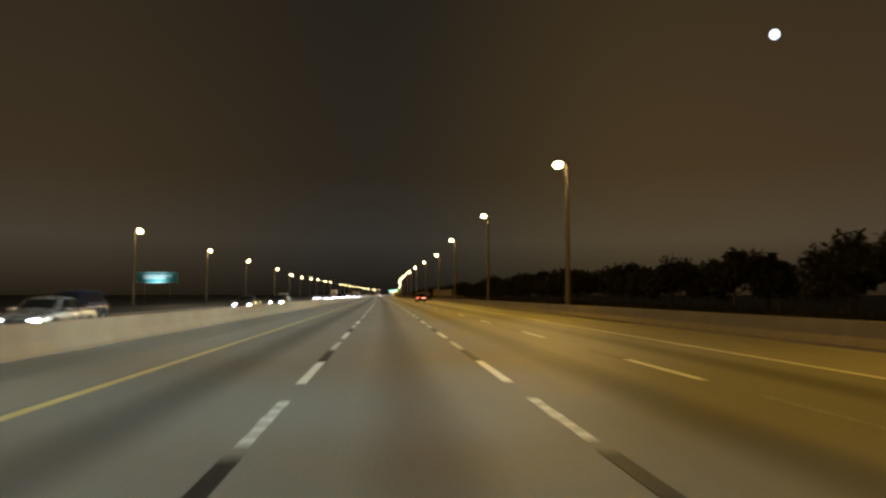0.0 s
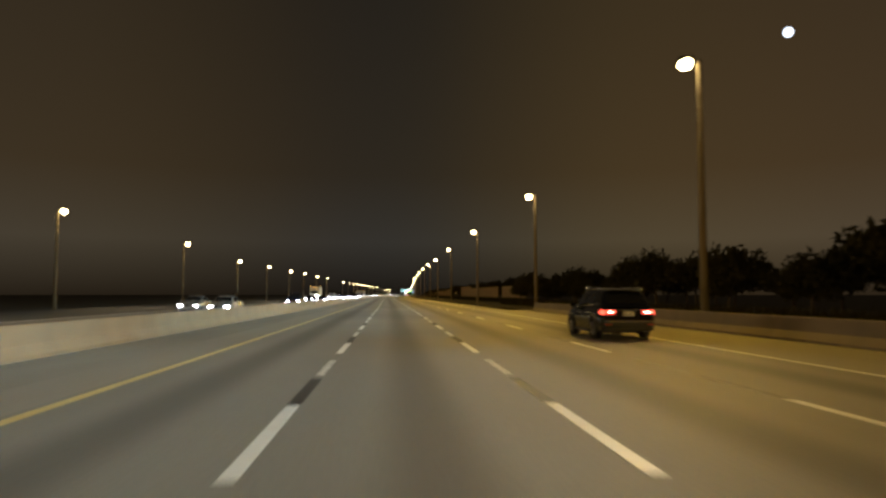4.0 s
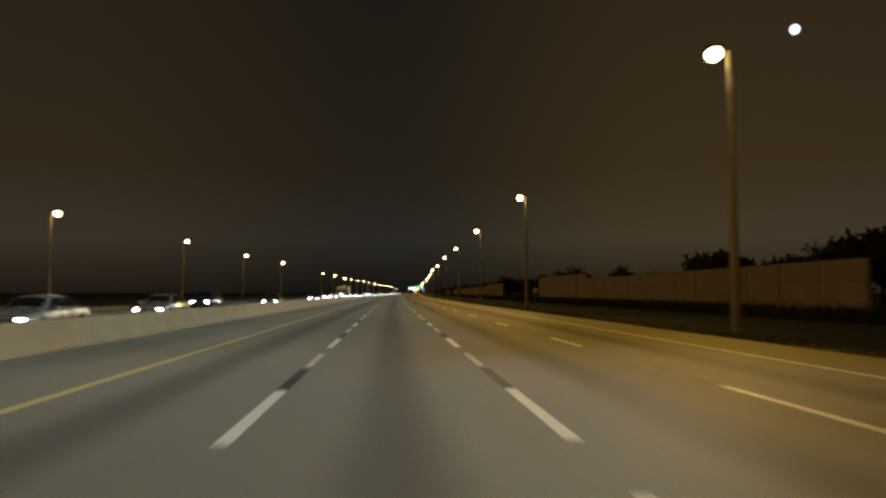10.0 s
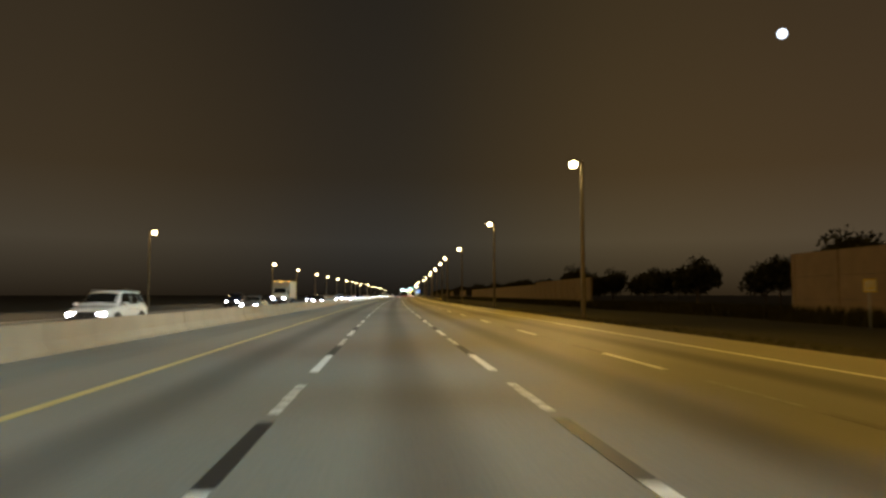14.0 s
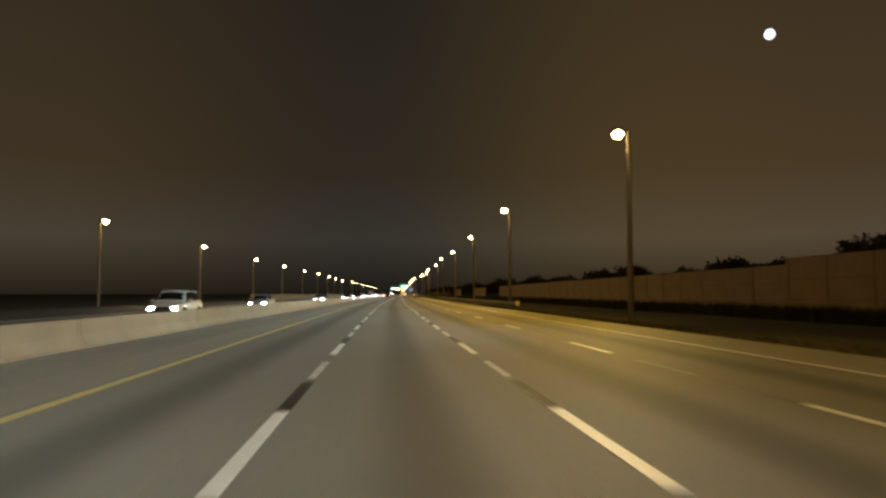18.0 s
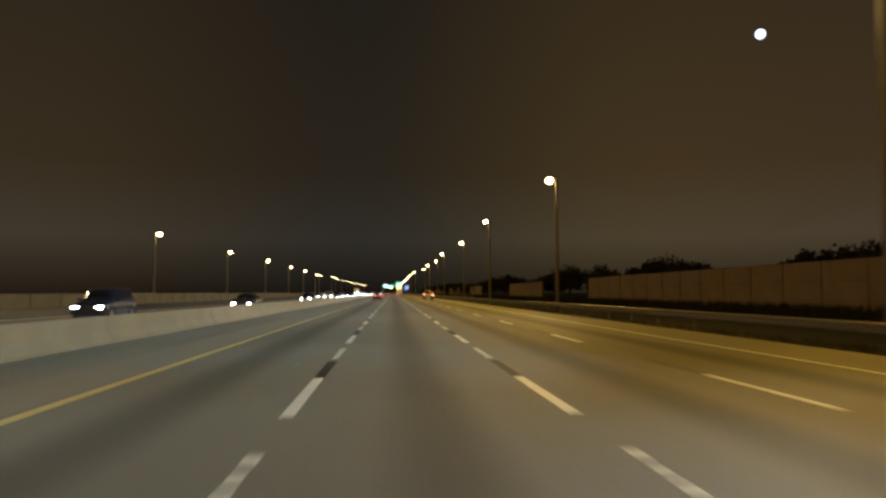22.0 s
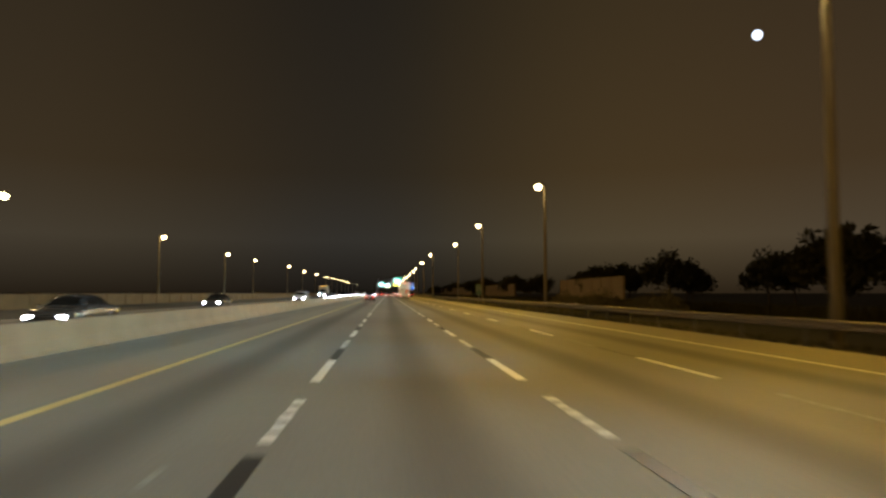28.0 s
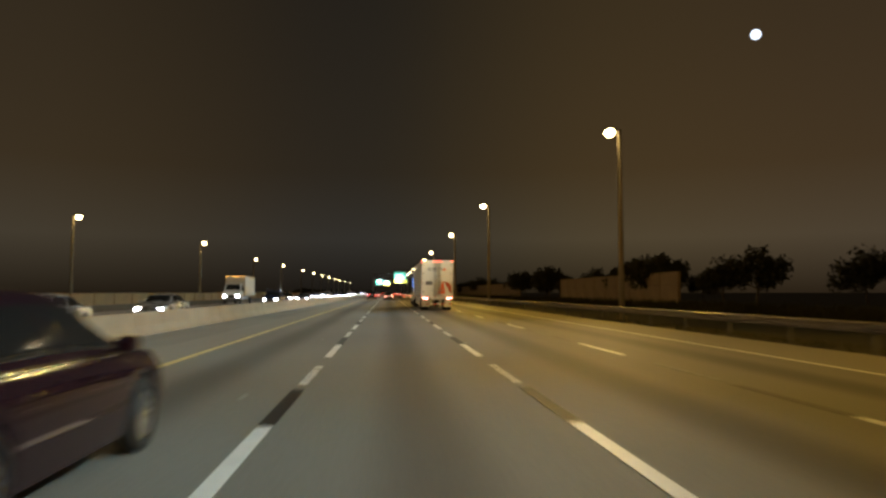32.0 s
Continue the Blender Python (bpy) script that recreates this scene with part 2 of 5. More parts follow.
ALLOY = mat("alloy_rim", (0.42, 0.42, 0.43), 0.35, metal=0.9, scale=10)
BLACK_PLASTIC = mat("black_plastic", (0.02, 0.02, 0.021), 0.55, scale=10)
GLASS_DARK = mat("tinted_glass", (0.012, 0.013, 0.014), -0.06, vary=0.1, spec=0.35, bump=0)
CHROME = mat("chrome", (0.7, 0.7, 0.7), 0.12, metal=1.0, bump=0)
TAIL = mat("tail_lamp_red", (0.5, 0.02, 0.015), 0.25, glow=3.2, glow_colour=(1.0, 0.09, 0.05), bump=0)
TAIL_CORE = mat("tail_lamp_bulb", (0.9, 0.4, 0.35), 0.25, glow=22.0, glow_colour=(1.0, 0.5, 0.42), bump=0)
MARKER = mat("marker_lamp_red", (0.5, 0.03, 0.02), 0.25, glow=5.0, glow_colour=(1.0, 0.07, 0.03), bump=0)
AMBER = mat("marker_lamp_amber", (0.6, 0.3, 0.03), 0.25, glow=8.0, glow_colour=(1.0, 0.5, 0.08), bump=0)
HEAD = mat("head_lamp_white", (0.9, 0.92, 1.0), 0.2, glow=110.0, glow_colour=(0.82, 0.9, 1.0), bump=0)
HEAD_OFF = mat("head_lamp_glass", (0.5, 0.52, 0.55), 0.1, bump=0, coat=0.5)
PLATE = mat("number_plate_white", (0.72, 0.74, 0.76), 0.4, vary=0.05)
PLATE_INK = mat("number_plate_ink", (0.12, 0.15, 0.2), 0.5)
REFLECT_RED = mat("reflector_red", (0.5, 0.03, 0.02), 0.3)
TRAILER_WHITE = mat("trailer_white_paint", (0.62, 0.60, 0.53), 0.35, vary=0.07, scale=0.8, fine=14, bump=0.05, coat=0.2)
# box body's white, darkened to stand in for the weak light on it
BOX_PAINT = mat("dimmed_box_paint", (0.40, 0.36, 0.30), 0.5, vary=0.12, scale=0.8, fine=14, bump=0.05)
LOGO_DARK = mat("logo_dark_grey", (0.09, 0.085, 0.09), 0.5)
LOGO_ORANGE = mat("logo_orange_red", (0.62, 0.12, 0.04), 0.45, vary=0.08)
LOGO_RED = mat("logo_deep_red", (0.38, 0.06, 0.03), 0.45, vary=0.08)
SIGN_GREEN = mat("sign_green", (0.01, 0.20, 0.11), 0.4, vary=0.08)
SIGN_BLUE = mat("sign_blue", (0.02, 0.10, 0.45), 0.4, vary=0.08)
SIGN_TEAL = mat("sign_teal", (0.05, 0.30, 0.30), 0.4, vary=0.08)
# darker teal and greyer lettering than on the other signs
SIGN_PALE = mat("dull_sign_teal", (0.05, 0.13, 0.12), 0.5, vary=0.12)
SIGN_GREY = mat("grey_sign_lettering", (0.22, 0.25, 0.24), 0.6, vary=0.15)
SIGN_YELLOW = mat("sign_yellow", (0.8, 0.55, 0.03), 0.4, vary=0.08)
SIGN_WHITE = mat("sign_white", (0.8, 0.8, 0.8), 0.4, vary=0.05)
POST = mat("weathered_post", (0.10, 0.095, 0.085), 0.7, vary=0.2, scale=6, fine=50)
BARK = mat("bark", (0.10, 0.075, 0.05), 0.9, vary=0.3, scale=4, fine=20, bump=0.5)
LEAF = mat("leaves", (0.042, 0.036, 0.014), 0.9, spec=0.1, vary=0.4, scale=0.9, fine=8)
PAINTS = {
    "black": mat("black_car_paint", (0.006, 0.006, 0.007), -0.02, vary=0.1, spec=0.4, coat=0.3, bump=0),
    "red": mat("dark_red_car_paint", (0.030, 0.003, 0.0045), -0.02, vary=0.1, spec=0.2, coat=0.0, bump=0),
    "plum": mat("dark_plum_car_paint", (0.018, 0.007, 0.012), -0.02, vary=0.1, spec=0.3, coat=0.0, bump=0),
    "cream": mat("pale_beige_car_paint", (0.31, 0.255, 0.15), 0.28, vary=0.06, coat=0.7, bump=0),
    "pale": mat("pale_grey_car_paint", (0.42, 0.42, 0.42), 0.3, vary=0.06, coat=0.5, bump=0),
    "silver": mat("silver_car_paint", (0.36, 0.36, 0.37), 0.28, metal=0.5, vary=0.08, coat=0.7, bump=0),
    "white": mat("white_car_paint", (0.7, 0.7, 0.68), 0.25, vary=0.05, coat=0.7, bump=0),
    "blue": mat("navy_car_paint", (0.015, 0.025, 0.07), 0.22, vary=0.1, coat=0.8, bump=0),
    "grey": mat("grey_car_paint", (0.09, 0.09, 0.095), 0.25, metal=0.3, vary=0.08, coat=0.7, bump=0),
}


# ---------- building blocks ----------
def mesh_of(bm, name, material, smooth=False):
    me = bpy.data.meshes.new(name)
    bmesh.ops.recalc_face_normals(bm, faces=bm.faces)
    bm.to_mesh(me)
    bm.free()
    me.materials.append(material)
    if smooth:
        me.polygons.foreach_set("use_smooth", [True] * len(me.polygons))
    return me


def part(name, bm, material, parent, label="", smooth=False):
    me = bm if isinstance(bm, bpy.types.Mesh) else mesh_of(bm, name, material, smooth)
    ob = new(name, me)
    ob.parent = parent
    if label:
        tagged(ob, label)
    return ob


def thing(name, m, label, category, group="", kind=""):
    ob = new(name)
    ob.matrix_world = m
    return tagged(ob, label, category, group, kind)


def box(bm, x0, x1, y0, y1, z0, z1, bevel=0.0):
    vs = [bm.verts.new((x, y, z)) for z in (z0, z1) for y in (y0, y1) for x in (x0, x1)]
    fs = [bm.faces.new([vs[i] for i in f]) for f in ((0, 2, 3, 1), (4, 5, 7, 6), (0, 1, 5, 4), (2, 6, 7, 3), (0, 4, 6, 2), (1, 3, 7, 5))]
    if bevel:
        bmesh.ops.bevel(bm, geom=list({ed for f in fs for ed in f.edges}), offset=bevel, segments=2, affect="EDGES", profile=0.5)
    return bm


def boxed(*a):
    return box(bmesh.new(), *a)


def rod(bm, a, b, r0, r1=None, n=10):
    """A tapered round bar from a to b."""
    a, b = Vector(a), Vector(b)
    r1 = r0 if r1 is None else r1
    q = (b - a).to_track_quat("Z", "Y").to_matrix()
    rings = []
    for c, r in ((a, r0), (b, r1)):
        rings.append([bm.verts.new(c + q @ Vector((r * math.cos(6.28319 * i / n), r * math.sin(6.28319 * i / n), 0))) for i in range(n)])
    for i in range(n):
        bm.faces.new((rings[0][i], rings[0][(i + 1) % n], rings[1][(i + 1) % n], rings[1][i]))
    bm.faces.new(rings[0][::-1])
    bm.faces.new(rings[1])
    return bm


def prism(profile, half, lean=0.0, z_lean=0.0, bevel=0.05, segments=3):
    """A side outline (y, z) drawn across a width; above z_lean the sides lean inwards."""
    bm = bmesh.new()
    sides = []
    for sx in (-1, 1):
        sides.append([bm.verts.new((sx * (half - lean * max(0.0, z - z_lean)), y, z)) for y, z in profile])
    n = len(profile)
    bm.faces.new(sides[0])
    bm.faces.new(sides[1][::-1])
    for i in range(n):
        bm.faces.new((sides[0][(i + 1) % n], sides[0][i], sides[1][i], sides[1][(i + 1) % n]))
    bmesh.ops.recalc_face_normals(bm, faces=bm.faces)
    if bevel:
        rim = [ed for ed in bm.edges if ed.verts[0].co.x * ed.verts[1].co.x > 0 or abs(ed.calc_face_angle(0)) > 0.6]
        bmesh.ops.bevel(bm, geom=rim, offset=bevel, segments=segments, affect="EDGES", profile=0.6, clamp_overlap=True)
    return bm


def arch(y, r, n=9, z=0.34):
    return [(y - r * math.cos(math.pi * i / n), z + r * math.sin(math.pi * i / n)) for i in range(n + 1)][::-1]


def ring(bm, x0, x1, r_in, r_out, n=28):
    """A ring round the x axis: a tyre with rounded shoulders."""
    prof = [(x0, r_in), (x0, r_out - 0.04), (x0 + 0.03, r_out), (x1 - 0.03, r_out), (x1, r_out - 0.04), (x1, r_in)]
    rows = [[bm.verts.new((x, r * math.cos(6.28319 * i / n), r * math.sin(6.28319 * i / n))) for x, r in prof] for i in range(n)]
    for i in range(n):
        for j in range(len(prof)):
            bm.faces.new((rows[i][j], rows[i][(j + 1) % 6], rows[(i + 1) % n][(j + 1) % 6], rows[(i + 1) % n][j]))
    return bm


def rim_mesh(r, side, spokes=10):
    """A spoked rim with its hub; side: +1 or -1, the way its face looks along x."""
    bm = bmesh.new()
    rod(bm, (side * 0.02, 0, 0), (side * 0.09, 0, 0), r * 0.24, r * 0.2, 14)
    for i in range(spokes):
        a = 6.28319 * i / spokes
        c, s = math.cos(a), math.sin(a)
        rod(bm, (side * 0.06, c * r * 0.15, s * r * 0.15), (side * 0.085, c * r * 0.95, s * r * 0.95), 0.026, 0.02, 5)
    rod(bm, (side * -0.02, 0, 0), (side * 0.015, 0, 0), r * 0.93, r * 0.93, 24)
    ring(bm, min(0, side * 0.1), max(0, side * 0.1), r * 0.9, r * 1.02, 24)
    return bm


WHEELS = {}


def wheel(parent, x, y, r=0.34, w=0.23, spokes=10):
    side = 1 if x > 0 else -1
    key = (side, r, w, spokes)
    if key not in WHEELS:
        WHEELS[key] = (mesh_of(ring(bmesh.new(), -w / 2, w / 2, r * 0.66, r), "tyre", RUBBER, True), mesh_of(rim_mesh(r * 0.66, side, spokes), "rim", ALLOY, False))
    ob = new("wheel")
    ob.parent = parent
    ob.location = (x - side * w / 2, y, r)
    for nm, me in zip(("tyre", "rim"), WHEELS[key]):
        p = new(nm, me)
        p.parent = ob
    return ob


def strip(name, lanes, s0, s1, z, material, step=12.0, label=""):
    """A sheet along the road between two lines, with metres across and along as its UV."""
    d0, d1 = lanes
    n = max(1, int((s1 - s0) / step))
    verts, faces, uvs = [], [], []
    across = max(1, int(abs(d1 - d0) / 6))
    for i in range(n + 1):
        s = s0 + (s1 - s0) * i / n
        for j in range(across + 1):
            d = d0 + (d1 - d0) * j / across
            verts.append(at(s, d, z))
            uvs.append((d, s))
    for i in range(n):
        for j in range(across):
            a = i * (across + 1) + j
            faces.append((a, a + 1, a + across + 2, a + across + 1))
    me = bpy.data.meshes.new(name)
    me.from_pydata(verts, [], faces)
    uv = me.uv_layers.new(name="UVMap")
    for lp in me.loops:
        uv.data[lp.index].uv = uvs[lp.vertex_index]
    me.materials.append(material)
    return tagged(new(name, me), label, "", "", "structure")


# ---------- the ground and the two carriageways ----------
def build_ground():
    prof = [(-2600, -0.9), (-900, -0.9), (-300, -0.9), (-120, -0.9), (-60, -0.85), (-42, -0.5), (-34.5, -0.06), (-9, -0.06), (10.5, -0.06), (11.6, -0.10), (14, -0.28),
            (19, -0.75), (26, -0.9), (36, -0.7), (60, -0.8), (140, -0.9), (500, -0.9), (2600, -0.9)]
    stations = list(range(-400, 1500, 20)) + [1600, 1900, 2400, 3200, 4600]
    verts, faces, m = [], [], len(prof)
    for s in stations:
        verts += [at(s, d, z + (0.07 * noise.noise((d * 0.3, s * 0.2, 0)) if 13 < abs(d) < 200 else 0)) for d, z in prof]
    for i in range(len(stations) - 1):
        for j in range(m - 1):
            faces.append((i * m + j, i * m + j + 1, (i + 1) * m + j + 1, (i + 1) * m + j))
    me = bpy.data.meshes.new("ground")
    me.from_pydata(verts, [], faces)
    me.materials.append(GRASS_EARTH)
    tagged(new("ground", me), "dark rough grass verge beside the motorway at night", "", "", "structure")


build_ground()
END = 2400
strip("road", (-4.9, 9.05), -300, END, 0.0, ROAD, label="worn pale concrete carriageway of four lanes with oil streaks")
strip("shoulder_left", (-6.2, -4.9), -300, END, -0.002, SHOULDER, label="pale concrete strip beside the fast lane")
strip("shoulder_left_asphalt", (-8.6, -6.2), -300, END, -0.004, ASPHALT, label="dark asphalt shoulder along the median barrier")
strip("shoulder_right", (9.05, 11.5), -300, END, -0.003, SHOULDER, label="pale concrete hard shoulder")
strip("shoulder_right_apron", (11.5, 13.1), -300, 185.0, -0.006, SHOULDER, label="pale concrete apron before the parapet")
strip("road_opposite", (-21.3, -8.9), -300, END, 0.0, ROAD_FAR, label="worn concrete carriageway for oncoming traffic")
strip("shoulder_opposite", (-33.6, -21.3), -300, END, -0.004, ASPHALT_DARK, label="dark asphalt shoulder of the opposite carriageway")
strip("edge_line_yellow", (-4.76, -4.56), -300, 1900, 0.006, YELLOW_LINE, label="solid yellow edge line")
strip("edge_line_white", (8.8, 8.95), -300, 1900, 0.006, WHITE_LINE, label="solid white edge line")
strip("edge_line_opposite", (-21.1, -20.95), -300, 1900, 0.006, WHITE_LINE, label="solid white edge line of the opposite carriageway")

# ---------- barriers, walls and rails ----------
JERSEY = [(-0.30, -0.30), (0.30, -0.06), (0.30, 0.08), (0.13, 0.33), (0.085, 0.80), (0.07, 0.815), (-0.07, 0.815), (-0.085, 0.80), (-0.13, 0.33), (-0.30, 0.08)]


def barrier(name, d, s0, s1, tall, length, label, material=CONCRETE):
    """A concrete safety barrier of cast lengths with open joints."""
    ob = thing(name, Matrix.Identity(4), label, "barrier", kind="structure")
    count = int((s1 - s0) / length)
    near = bpy.data.meshes.new("barrier_length")
    verts, faces = [], []
    m = len(JERSEY)
    for y in (0.012, length - 0.012):
        verts += [(x, y, z * tall) for x, z in JERSEY]
    for j in range(m):
        faces.append((j, (j + 1) % m, m + (j + 1) % m, m + j))
    faces += [tuple(range(m))[::-1], tuple(range(m, 2 * m))]
    near.from_pydata(verts, [], faces)
    near.materials.append(material)
    for i in range(count):
        o = new("barrier_length", near)
        o.parent = ob
        o.matrix_world = spot_on(s0 + i * length, d)
    return ob


barrier("median_barrier", -8.75, -60, 1500, 0.98, 12.0, "pale concrete median barrier in cast lengths")
barrier("roadside_parapet", 13.15, -60, 185.0, 0.96, 8.0, "weathered concrete roadside parapet with a pale top edge", PARAPET_CONC)


def guardrail(s0, s1, d):
    """A steel W-beam rail on posts."""
    ob = thing("guardrail", Matrix.Identity(4), "galvanised steel guardrail on posts along the hard shoulder", "guardrail")
    wave = [(-0.04, 0.44), (0.035, 0.47), (0.035, 0.52), (-0.03, 0.56), (-0.03, 0.61), (0.035, 0.65), (0.035, 0.70), (-0.04, 0.74), (-0.048, 0.735),
            (0.025, 0.695), (0.025, 0.655), (-0.042, 0.615), (-0.042, 0.555), (0.025, 0.515), (0.025, 0.475), (-0.048, 0.445)]
    seg = 7.62
    n = int((s1 - s0) / seg)
    verts = [(-x, y, z) for y in (0, seg + 0.3) for x, z in wave]
    m = len(wave)
    faces = [(j, (j + 1) % m, m + (j + 1) % m, m + j) for j in range(m)] + [tuple(range(m))[::-1], tuple(range(m, 2 * m))]
    rail = bpy.data.meshes.new("rail")
    rail.from_pydata(verts, [], faces)
    rail.materials.append(RAIL_STEEL)
    post = mesh_of(boxed(0.05, 0.15, -0.05, 0.05, -0.45, 0.70, 0.008), "post", POST)
    for i in range(n):
        o = new("rail", rail)
        o.parent = ob
        o.matrix_world = spot_on(s0 + i * seg, d)
        for k in (0, 0.5) if s0 + i * seg < 1000 else (0,):
            o = new("post", post)
            o.parent = ob
            o.matrix_world = spot_on(s0 + (i + k) * seg + 0.15, d)
    head = bmesh.new()
    box(head, -0.18, 0.10, -0.55, -0.02, 0.38, 0.82, 0.03)
    o = part("end_terminal", head, SIGN_YELLOW, ob, "yellow painted end terminal")
    o.matrix_world = spot_on(s0, d)
    return ob


guardrail(598.4, 1299.9, 12.25)


def noise_wall(name, d, s0, s1, z0, z1, label, panel=6.0):
    """Precast wall panels held between posts."""
    ob = thing(name, Matrix.Identity(4), label, "noise wall", kind="structure")
    n = max(1, round((s1 - s0) / panel))
    w = (s1 - s0) / n
    bm = bmesh.new()
    rows = 3 if z1 - z0 > 3 else 1
    for r in range(rows):
        a, b = z0 + (z1 - z0) * r / rows, z0 + (z1 - z0) * (r + 1) / rows
        box(bm, -0.08, 0.08, 0.21, w - 0.21, a + 0.012, b - 0.012, 0.02)
    pm = mesh_of(bm, "panel", WALL_CONC)
    post = mesh_of(boxed(-0.19, 0.19, -0.2, 0.2, z0 - 0.1, z1 + 0.08, 0.02), "post", WALL_CONC)
    cap = mesh_of(boxed(-0.13, 0.13, 0.21, w - 0.21, z1 - 0.008, z1 + 0.10, 0.02), "cap", WALL_CONC)
    for i in range(n + 1):
        o = new("post", post)
        o.parent = ob
        o.matrix_world = spot_on(s0 + i * w, d)
        if i < n:
            for nm, me in (("panel", pm), ("cap", cap)):
                o = new(nm, me)
                o.parent = ob
                o.matrix_world = spot_on(s0 + i * w, d)
    return ob


for k, (a, b, top) in enumerate(((303.0, 341.1, 4.0), (350.1, 430.2, 4.15), (430.6, 475.1, 5.2), (542.1, 594.4, 4.75), (594.8, 780.6, 4.15), (822.0, 868.2, 4.1), (938.0, 978.0, 4.1), (1034.0, 1094.0, 4.1), (1139.9, 1319.9, 4.1))):
    noise_wall(f"wall_east_{k + 1}", 37.2, a, b, -0.9, top, "tan precast concrete noise wall in panels behind the verge")
noise_wall("wall_west_1", -33.9, 700.0, 1319.9, -0.5, 1.3, "weathered concrete shoulder wall of the opposite carriageway")


# ---------- lane lines: white dash, black contrast dash, worn old dash ----------
def lane_line(name, d, width, label, faded=False):
    ob = thing(name, Matrix.Identity(4), label, "lane line", kind="structure")
    white = mesh_of(boxed(-width / 2, width / 2, 0, 3.8, 0.001, 0.008), "white_dash", WHITE_LINE)
    black = mesh_of(boxed(-width / 2 - 0.01, width / 2 + 0.01, 0, 2.9, 0.001, 0.006), "black_dash", FADED_BLACK if faded else BLACK_LINE)
    bm = bmesh.new()
    rnd = random.Random(5)
    for i in range(5):
        y = i * 0.60
        box(bm, -width / 2 + rnd.random() * 0.02, width / 2 - rnd.random() * 0.02, y, y + 0.36 + rnd.random() * 0.06, 0.001, 0.007)
    worn = mesh_of(bm, "worn_dash", OLD_PAINT if faded else WORN_LINE)
    for i in range(-3, 109):
        far = 4.54 + 12.19 * i
        rows = [("white_dash", white, far - 3.8)]
        rows += [("black_dash", black, far + 0.1), ("worn_dash", worn, far + 3.6)]
        for nm, me, s in rows:
            o = new(nm, me)
            o.parent = ob
            o.matrix_world = spot_on(s, d)
    return ob


lane_line("lane_line_1", -1.45, 0.17, "broken white lane line with black contrast dashes")
lane_line("lane_line_2", 2.08, 0.17, "broken white lane line with black contrast dashes")
lane_line("lane_line_3", 5.55, 0.15, "broken white lane line with faded black dashes between the slow lanes", True)


def old_ticks():
    """Faint short marks left of an earlier lane line."""
    ob = thing("old_lane_marks", Matrix.Identity(4), "faint remains of an earlier lane line in the fast lane", "road marking", kind="structure")
    me = mesh_of(boxed(-0.035, 0.035, 0, 0.6, 0.001, 0.005), "old_mark", OLD_PAINT)
    for i in range(48, 90):
        o = new("old_mark", me)
        o.parent = ob
        o.matrix_world = spot_on(4.54 + 12.19 * i + 2.0, -2.15)


old_ticks()


# ---------- street lamps ----------
def street_lamp(height, lens, label):
    """A tapered concrete pole with a short arm and a drop-lens head; the head hangs over the origin's side -x."""
    ob = thing("street_lamp", Matrix.Identity(4), label, "street lamp", "motorway lamps")
    part("pole", rod(bmesh.new(), (0.62, 0, -1.1), (0.62, 0, height + 0.05), 0.22, 0.14, 14), POLE_CONC, ob, smooth=True)
    part("base", boxed(0.32, 0.92, -0.3, 0.3, -1.15, -0.45, 0.03), POLE_CONC, ob)
    part("arm", rod(bmesh.new(), (0.65, 0, height - 0.12), (0.18, 0, height + 0.10), 0.045, 0.04, 8), DARK_METAL, ob, smooth=True)
    bm = bmesh.new()
    box(bm, -0.42, 0.30, -0.19, 0.19, height - 0.02, height + 0.22, 0.07)
    part("housing", bm, DARK_METAL, ob)
    bm = bmesh.new()
    bmesh.ops.create_uvsphere(bm, u_segments=16, v_segments=10, radius=0.36)
    bmesh.ops.scale(bm, vec=(1.05, 0.85, 0.9), verts=bm.verts)
    bmesh.ops.translate(bm, vec=(-0.08, 0, height - 0.16), verts=bm.verts)
    part("lens", bm, lens, ob, "glowing drop lens", True)
    return ob


lamp_r = street_lamp(12.9, LENS_GLOW, "concrete pole street lamp with a glowing sodium head")
lamp_l = street_lamp(10.7, LENS_GLOW, "shorter concrete pole street lamp with a glowing sodium head")
for proto, rows, base_h, turn in ((lamp_r, LAMPS_RIGHT, 12.9, 0), (lamp_l, LAMPS_LEFT, 10.7, 180)):
    first = True
    far_rows = [(s, 12.6, 12.5) for s in (1182, 1230, 1276, 1325, 1372, 1420, 1470, 1520, 1590, 1670)] if turn == 0 else [(s, -38, 11.4) for s in (1265, 1312, 1360, 1410, 1460, 1510, 1590, 1670)]
    for s, d, z in rows + far_rows:
        m = spot_on(s, d, z - base_h, turn)
        if first:
            proto.matrix_world, first = m, False
        else:
            copy_thing(proto, m)


# ---------- vehicles: front towards +y, standing on z = 0 ----------
def lamps_pair(ob, name, x0, x1, y0, y1, z0, z1, material, label, core=None):
    for sx in (-1, 1):
        a, b = sorted((sx * x0, sx * x1))
        p = part(name, boxed(a, b, y0, y1, z0, z1, 0.02), material, ob, label)
        if core:
            c = 0.28 * (b - a)
            part("bulb", boxed(a + c, b - c, y0 - 0.012 if y0 < 0 else y1 - 0.05, y0 + 0.05 if y0 < 0 else y1 + 0.012, z0 + 0.04, z1 - 0.04, 0.012), core, p, "bright bulb")


